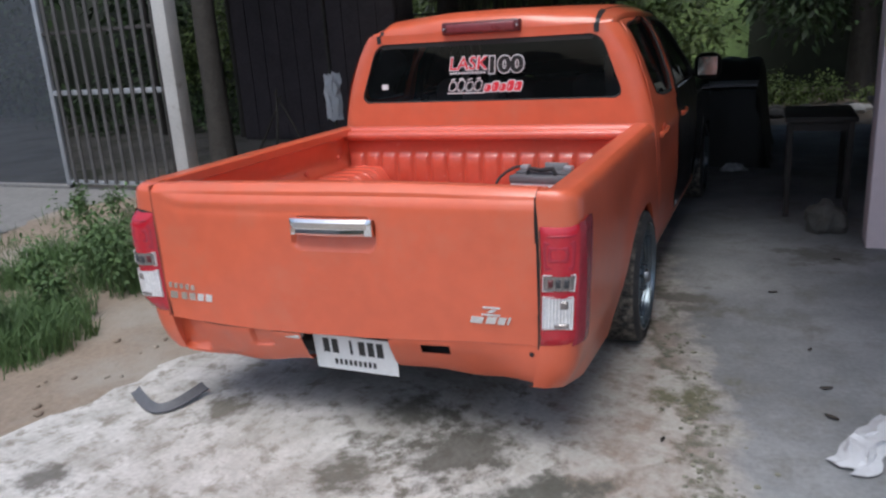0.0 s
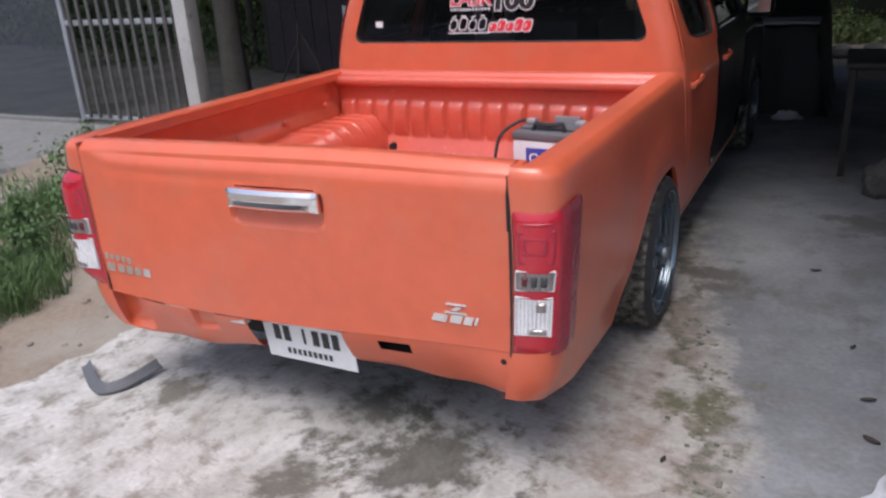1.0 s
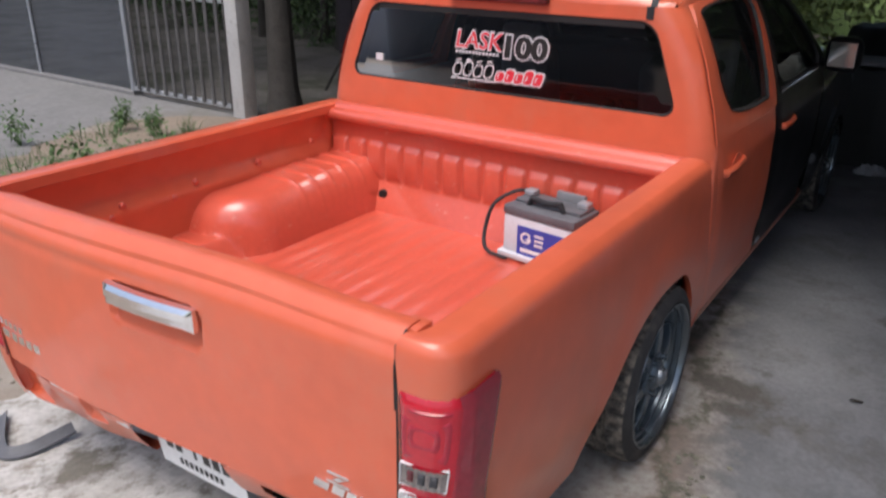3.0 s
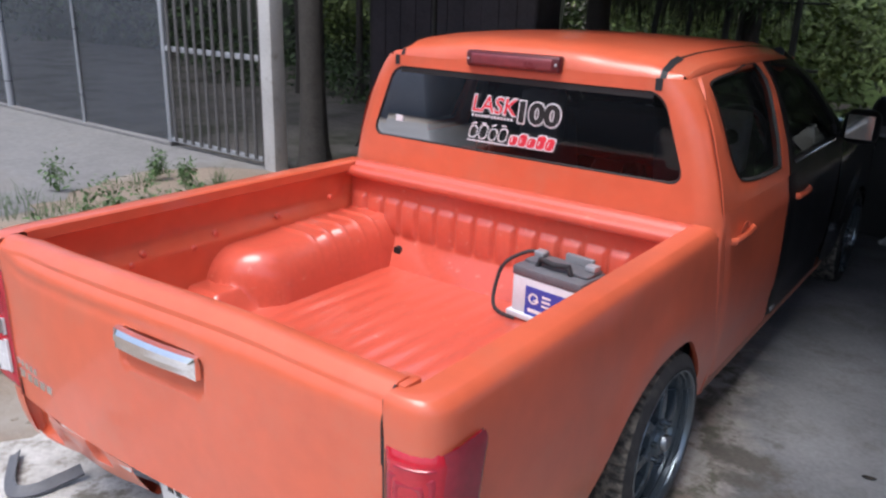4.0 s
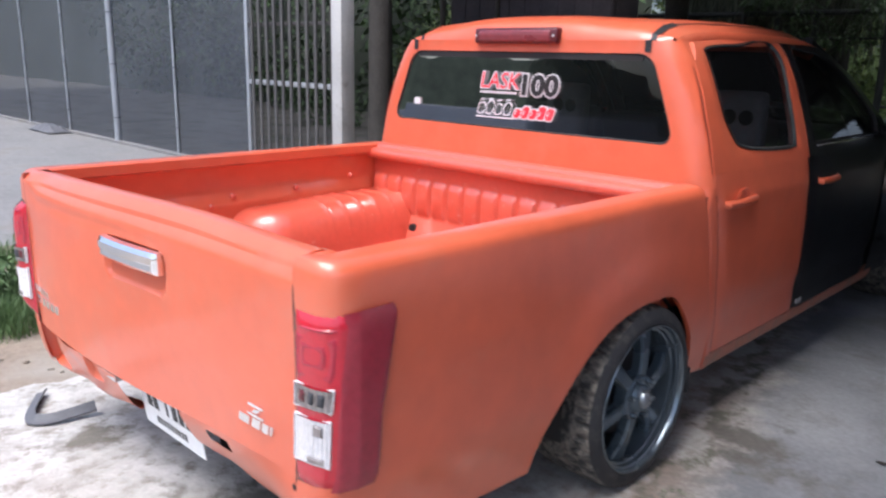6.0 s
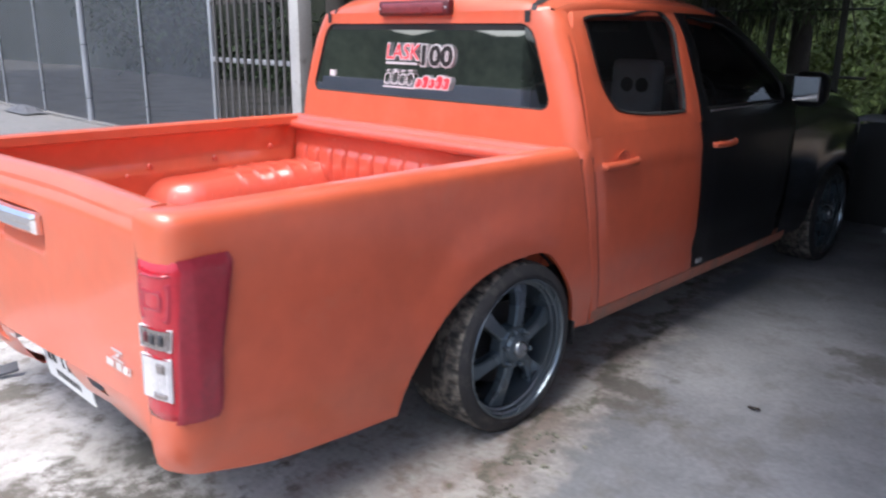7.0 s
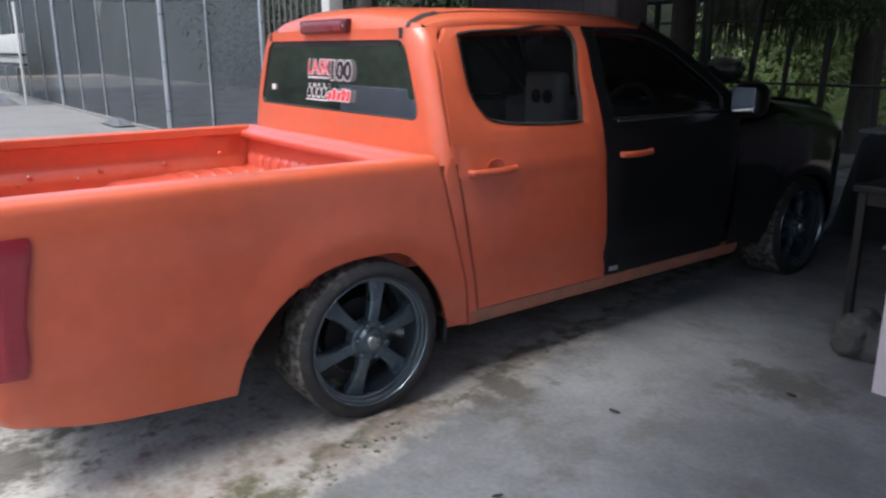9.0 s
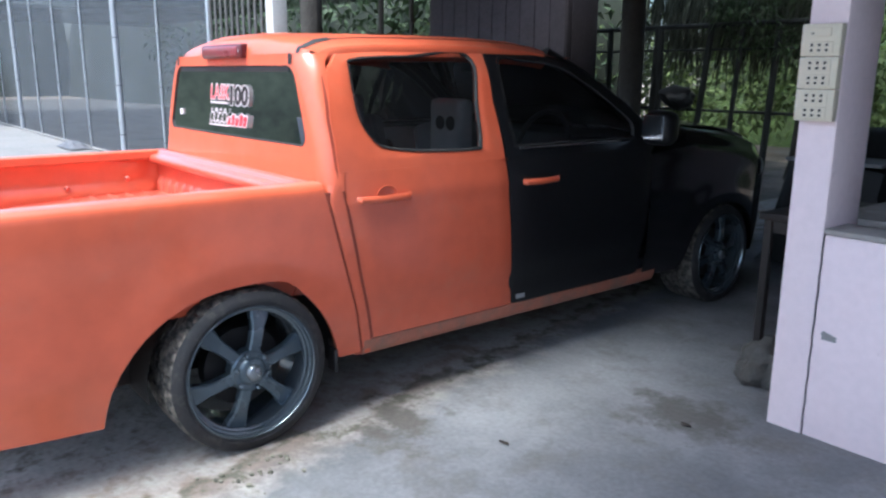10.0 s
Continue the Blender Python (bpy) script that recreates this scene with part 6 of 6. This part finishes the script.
palm = thing("palm", "palm with drooping feathery fronds", "palm")
part("trunk", trunk_mesh(-1.75, 10.6, 0.15, 2.9, 90), BARK, palm)
for k in range(14):
    v, f = palm_frond(-1.75, 10.6, 2.9 + 0.1 * math.sin(k * 2.1), k * 0.46, 130)
    me = bpy.data.meshes.new("frond")
    me.from_pydata([tuple(p) for p in v], [], f)
    me.materials.append(LEAF_DARK)
    fr = new("frond", me)
    fr.parent = palm
def palm_skirt(seed, n):
    """Dry fronds hanging straight down round the crown."""
    rng = random.Random(seed)
    verts, faces = [], []
    for _ in range(n):
        x = rng.uniform(-4.1, -1.3)
        drop = 0.45 + 0.35 * noise.noise((x * 2.1, 0, 5)) + 0.25 * math.sin((x + 4.1) * 1.1)
        top = Vector((x, rng.uniform(9.95, 10.9), rng.uniform(2.2, 3.1)))
        d = Vector((rng.gauss(0, 0.14), rng.gauss(0, 0.12), -1)).normalized()
        leaf_at((verts, faces), top, d, Vector((rng.uniform(-1, 1), 1, 0)).normalized(), rng.uniform(0.35, 1.0) * (0.6 + drop), 0.03)
    me = bpy.data.meshes.new("dry_skirt")
    me.from_pydata([tuple(v) for v in verts], [], faces)
    me.materials.append(DRY_FROND)
    ob = new("dry_skirt", me)
    ob.parent = palm
    return tagged(ob, "hanging grey-green dry fronds")


palm_skirt(19, 1500)
for i in range(26):
    stone(rng.uniform(0.9, 2.9), rng.uniform(9.5, 10.5), rng.uniform(0.05, 0.15), WHITE_PAINT if i % 3 else SACK, "pale rubble lump beyond the carport", -0.03)

# leaf masses added overhead to hold back sky light
foliage("overhanging_crown", clumps(-4.5, 6, 8.7, 10.2, 2.9, 4.6, 40, 0.6, 1.0, 57), 5000, 0.17, LEAF_DARK, "dense dark crown added over the back of the carport to block sky", "foliage", 67, kind="stuff")
foliage("overhanging_crown", clumps(-6.5, -3.2, 4.6, 9, 3.3, 5.2, 24, 0.7, 1.1, 58), 5000, 0.17, LEAF_DARK, "dense dark crown added over the shed to block sky", "foliage", 68, kind="stuff")

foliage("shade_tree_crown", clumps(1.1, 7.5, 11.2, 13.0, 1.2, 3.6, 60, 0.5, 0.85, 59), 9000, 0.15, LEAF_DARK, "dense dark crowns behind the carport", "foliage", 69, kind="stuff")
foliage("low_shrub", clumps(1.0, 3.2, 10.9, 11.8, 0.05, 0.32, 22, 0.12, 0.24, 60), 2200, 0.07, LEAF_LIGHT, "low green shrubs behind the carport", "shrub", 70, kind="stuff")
rows = [[(x, y + 0.3 * noise.noise((x * 0.4, z, 4)), z) for x in spread(0.8, 26, 40)] for y, z in ((14.2, -0.1), (14.3, 1.5), (14.6, 3.5), (15.2, 6.0))]
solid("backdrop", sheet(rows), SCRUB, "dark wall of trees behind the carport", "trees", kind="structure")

# ---- carport: roof, pink pillar and half wall ----
solid("carport_roof", box((-3.3, 1.75, 2.55), (8.5, 8.7, 2.60), 0.004), ROOF, "rusty sheet roof of the carport", "roof", kind="structure")
# extra eave, out of view, added to keep sky light off the floor
solid("carport_roof", box((1.35, -0.45, 2.55), (3.6, 1.745, 2.60), 0.004), ROOF, "unseen rusty sheet eave added to shade the smooth floor", "roof", kind="structure")
for i in range(6):
    solid("purlin", box((-3.3, 2.1 + 1.25 * i, 2.46), (8.5, 2.16 + 1.25 * i, 2.545), 0.004), GATE_STEEL, "steel purlin under the roof", "purlin", "roof purlins", "structure")
for x, y in ((4.2, 8.5),):
    solid("roof_post", box((x - 0.06, y - 0.06, -0.03), (x + 0.06, y + 0.06, 2.46), 0.008), GATE_STEEL, "dark steel roof post", "post", "roof posts", "structure")
solid("pillar", box((1.955, 2.92, -0.01), (2.095, 3.20, 2.46), 0.006), PINK, "pale pink painted concrete pillar", "pillar", kind="structure")
solid("half_wall", box((2.098, 2.925, -0.01), (8.4, 3.06, 0.800), 0.005), PINK, "chipped pale pink half wall", "wall", kind="structure")
solid("wall_cap", box((2.097, 2.915, 0.802), (8.4, 3.10, 0.822), 0.004), CONCRETE, "bare cement top of the half wall", "wall cap", kind="structure")
solid("counter", box((2.02, 3.203, -0.01), (8.39, 3.86, 0.800), 0.005), PINK, "pale pink counter behind the half wall", "counter", kind="structure")
solid("counter_top", box((1.985, 3.203, 0.802), (8.39, 3.90, 0.830), 0.004), CONCRETE, "bare cement counter top", "counter top", kind="structure")
# two closures added out of view so less light enters the carport
solid("wall_upper", box((2.75, 2.93, 0.825), (8.4, 3.055, 2.545), 0.004), PINK, "unseen pink wall added above the half wall to darken the carport", "wall", kind="structure")
solid("wall_north", box((3.2, 8.58, -0.03), (8.4, 8.68, 2.545), 0.004), PINK, "unseen plain back wall added to darken the carport", "wall", kind="structure")
# added wall outside the view; it blocks light reaching the truck's right side
solid("wall_light_block", box((6.4, -4.4, -0.01), (6.5, 2.92, 2.9), 0.004), SLAB, "unseen plain grey plaster wall added to cut light from the right", "wall", kind="structure")
solid("wall_east", box((8.4, 1.9, -0.03), (8.5, 8.7, 2.55)), PINK, "pink end wall of the carport", "wall", kind="structure")
chip = sheet([[(2.13 + 0.055 * u + 0.012 * math.sin(9 * v), 2.9235, 0.40 + 0.035 * v * (1 - 0.5 * u)) for u in spread(0, 1, 5)] for v in spread(0, 1, 4)])
solid("plaster_chip", chip, SLAB, "grey patch of chipped plaster", "plaster chip")
crack = tube([(2.097 + 0.003 * math.sin(k * 1.9), 2.9225, 0.80 * k / 24) for k in range(25)], 0.0022, 5)
solid("wall_crack", crack, DARKTRIM, "thin dark crack between pillar and half wall", "crack")


def outlet_box(z, style):
    o = thing("outlet_box", "cream plastic surface socket box on the pink pillar", "socket", "socket boxes on the pillar")
    body = part("cover", box((1.952, 2.880, z - 0.056), (2.092, 2.919, z + 0.056), 0.004), OUTLET, o)
    for k, dz in enumerate((0.026, -0.026)):
        if style == 1 and k == 0:
            part("switch_rocker", box((1.985, 2.874, z + 0.012), (2.06, 2.880, z + 0.042), 0.002, segs=1), OUTLET, body)
            part("switch_dot", box((1.992, 2.8725, z + 0.020), (1.998, 2.8735, z + 0.026)), INK, body)
            continue
        part("socket_plate", box((1.975, 2.876, z + dz - 0.021), (2.07, 2.8795, z + dz + 0.021), 0.002, segs=1), OUTLET, body)
        for i in range(3):
            for dd in (-0.009, 0.009):
                x = 1.995 + 0.0265 * i
                part("socket_hole", box((x - 0.0045, 2.8735, z + dz + dd - 0.0045), (x + 0.0045, 2.8755, z + dz + dd + 0.0045)), INK, body)
    return o


for z, style in ((1.497, 1), (1.383, 2), (1.269, 2)):
    outlet_box(z, style)


# ---- things under the carport ----
def table(x0, y0, x1, y1, h, label):
    t = thing("table", label, "table")
    part("tabletop", box((x0, y0, h - 0.035), (x1, y1, h), 0.006), WOOD, t)
    for x in (x0 + 0.04, x1 - 0.04):
        for y in (y0 + 0.04, y1 - 0.04):
            part("leg", box((x - 0.02, y - 0.02, 0.0), (x + 0.02, y + 0.02, h - 0.035), 0.004, segs=1), WOOD, t)
    part("apron_rail", box((x0 + 0.03, y0 + 0.035, h - 0.10), (x1 - 0.03, y0 + 0.05, h - 0.036)), WOOD, t)
    return t


table(1.46, 3.62, 1.92, 4.35, 0.72, "small dark wooden table under the carport")
bench = thing("covered_bench", "dark tarpaulin heaped over a low bench in the carport", "bench")
rows = []
for i in range(25):
    u = i / 24
    row = []
    for j in range(33):
        v = j / 32
        w = 2 * abs(v - 0.5)
        prof = 1 - ss(0.62, 1.0, w) ** 1.5
        h = (0.74 + 0.22 * ss(0.35, 0.6, u) * ss(1.0, 0.8, u)) * prof * ss(0, 0.06, u) * ss(1.0, 0.94, u)
        x = 0.42 + 0.95 * v + 0.03 * noise.noise((u * 5, v * 5, 1))
        row.append((x, 5.55 + 1.75 * u + 0.03 * noise.noise((u * 5, v * 5, 7)), max(0.002, h + 0.035 * noise.noise((u * 7, v * 7, 3)) * prof)))
    rows.append(row)
part("tarpaulin", sheet(rows), TARP, bench)
part("plank", box((0.55, 5.62, 0.765), (1.22, 6.05, 0.79), 0.004), SLAB, bench, "grey plank on top")
bm = crumpled(-0.12, -0.08, 0.12, 0.08, 0.07, 4.0)
bmesh.ops.transform(bm, matrix=pose(1.05, 5.40, 0.002, 0, 0, 20), verts=bm.verts)
solid("paper_scrap", bm, PLASTIC_WHITE, "crumpled white scrap on the dark floor", "scrap")


def sack(x, y, r, seed):
    bm = bmesh.new()
    bmesh.ops.create_icosphere(bm, subdivisions=4, radius=r)
    for v in bm.verts:
        d = v.co.normalized()
        v.co += d * r * (0.35 * noise.noise(d * 1.6 + Vector((seed, 0, 0))) + 0.12 * noise.noise(d * 5))
        v.co.z = max(v.co.z * 0.95, -0.55 * r)
    bmesh.ops.translate(bm, verts=bm.verts, vec=(x, y, 0.55 * r))
    return bm


solid("sack", sack(1.74, 3.30, 0.13, 1), SACK, "pale dusty sack on the floor beside the pillar", "sack")

# tree line added behind and beside the camera; its crest shapes rear glass reflections
rows = []
for k in range(121):
    a = radians(-186 + 206 * k / 120)
    crest = 1.9 + 1.0 * ss(radians(-105), radians(-140), a) + (0.5 + 0.6 * ss(radians(-105), radians(-140), a)) * noise.noise((a * 9, 0, 3))
    rows.append([(2 + (22 + z * 0.15) * math.cos(a), (22 + z * 0.15) * math.sin(a), z) for z in (-0.1, 0.3 * crest, 0.6 * crest, crest)])
# wall added out of view, only to give the rear window a pale band
solid("reflected_wall", box((-40, -9.2, -0.03), (-3.0, -9.0, 1.1), 0.01), SLAB, "unseen plain grey plastered wall added for the rear glass to reflect", "wall", kind="structure")
solid("backdrop", sheet(rows), FAR_TREES, "dark green wall of distant trees added for the rear glass to reflect", "trees", kind="structure")
rows = [[(x, y, z + 0.5 * noise.noise((x * 0.3, y * 0.3, 1))) for x in spread(-7, 0.8, 12)] for y, z in ((14.5, -0.6), (16.0, 0.9), (18.0, 2.4), (22.0, 4.5), (26.0, 5.5))]
solid("green_bank", sheet(rows), BANK, "overgrown green bank beyond the fence", "bank", kind="structure")

rows = [[(x, y + 0.4 * noise.noise((x * 0.4, z, 4)), z) for x in spread(-46, -5.5, 60)] for y, z in ((11.6, -0.1), (11.8, 1.5), (12.2, 3.5), (12.8, 6.0))]
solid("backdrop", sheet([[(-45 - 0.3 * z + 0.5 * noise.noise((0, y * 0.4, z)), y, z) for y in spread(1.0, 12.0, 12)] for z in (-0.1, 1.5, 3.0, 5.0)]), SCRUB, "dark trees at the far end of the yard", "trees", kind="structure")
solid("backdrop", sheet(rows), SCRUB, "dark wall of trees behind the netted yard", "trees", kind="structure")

panel = thing("white_board", "white board with dark rails standing at the end of the fence", "board")
part("board", box((-23.8, 3.45, 0.90), (-19.0, 3.50, 1.75), 0.01), WHITE_PAINT, panel)
for z in (0.95, 1.20):
    part("rail", box((-24.4, 3.40, z), (-18.7, 3.449, z + 0.06), 0.008), DARKTRIM, panel)
for x in (-23.6, -19.1):
    part("post", box((x - 0.12, 3.36, -0.03), (x + 0.12, 3.399, 2.5), 0.01), WHITE_PAINT, panel)
bm = crumpled(-1.6, -0.35, 1.6, 0.35, 0.30, 6.0)
bmesh.ops.translate(bm, verts=bm.verts, vec=(-20.6, 2.9, -0.026))
solid("dark_heap", bm, BATT_GREY, "low dark heap in front of the board", "heap")
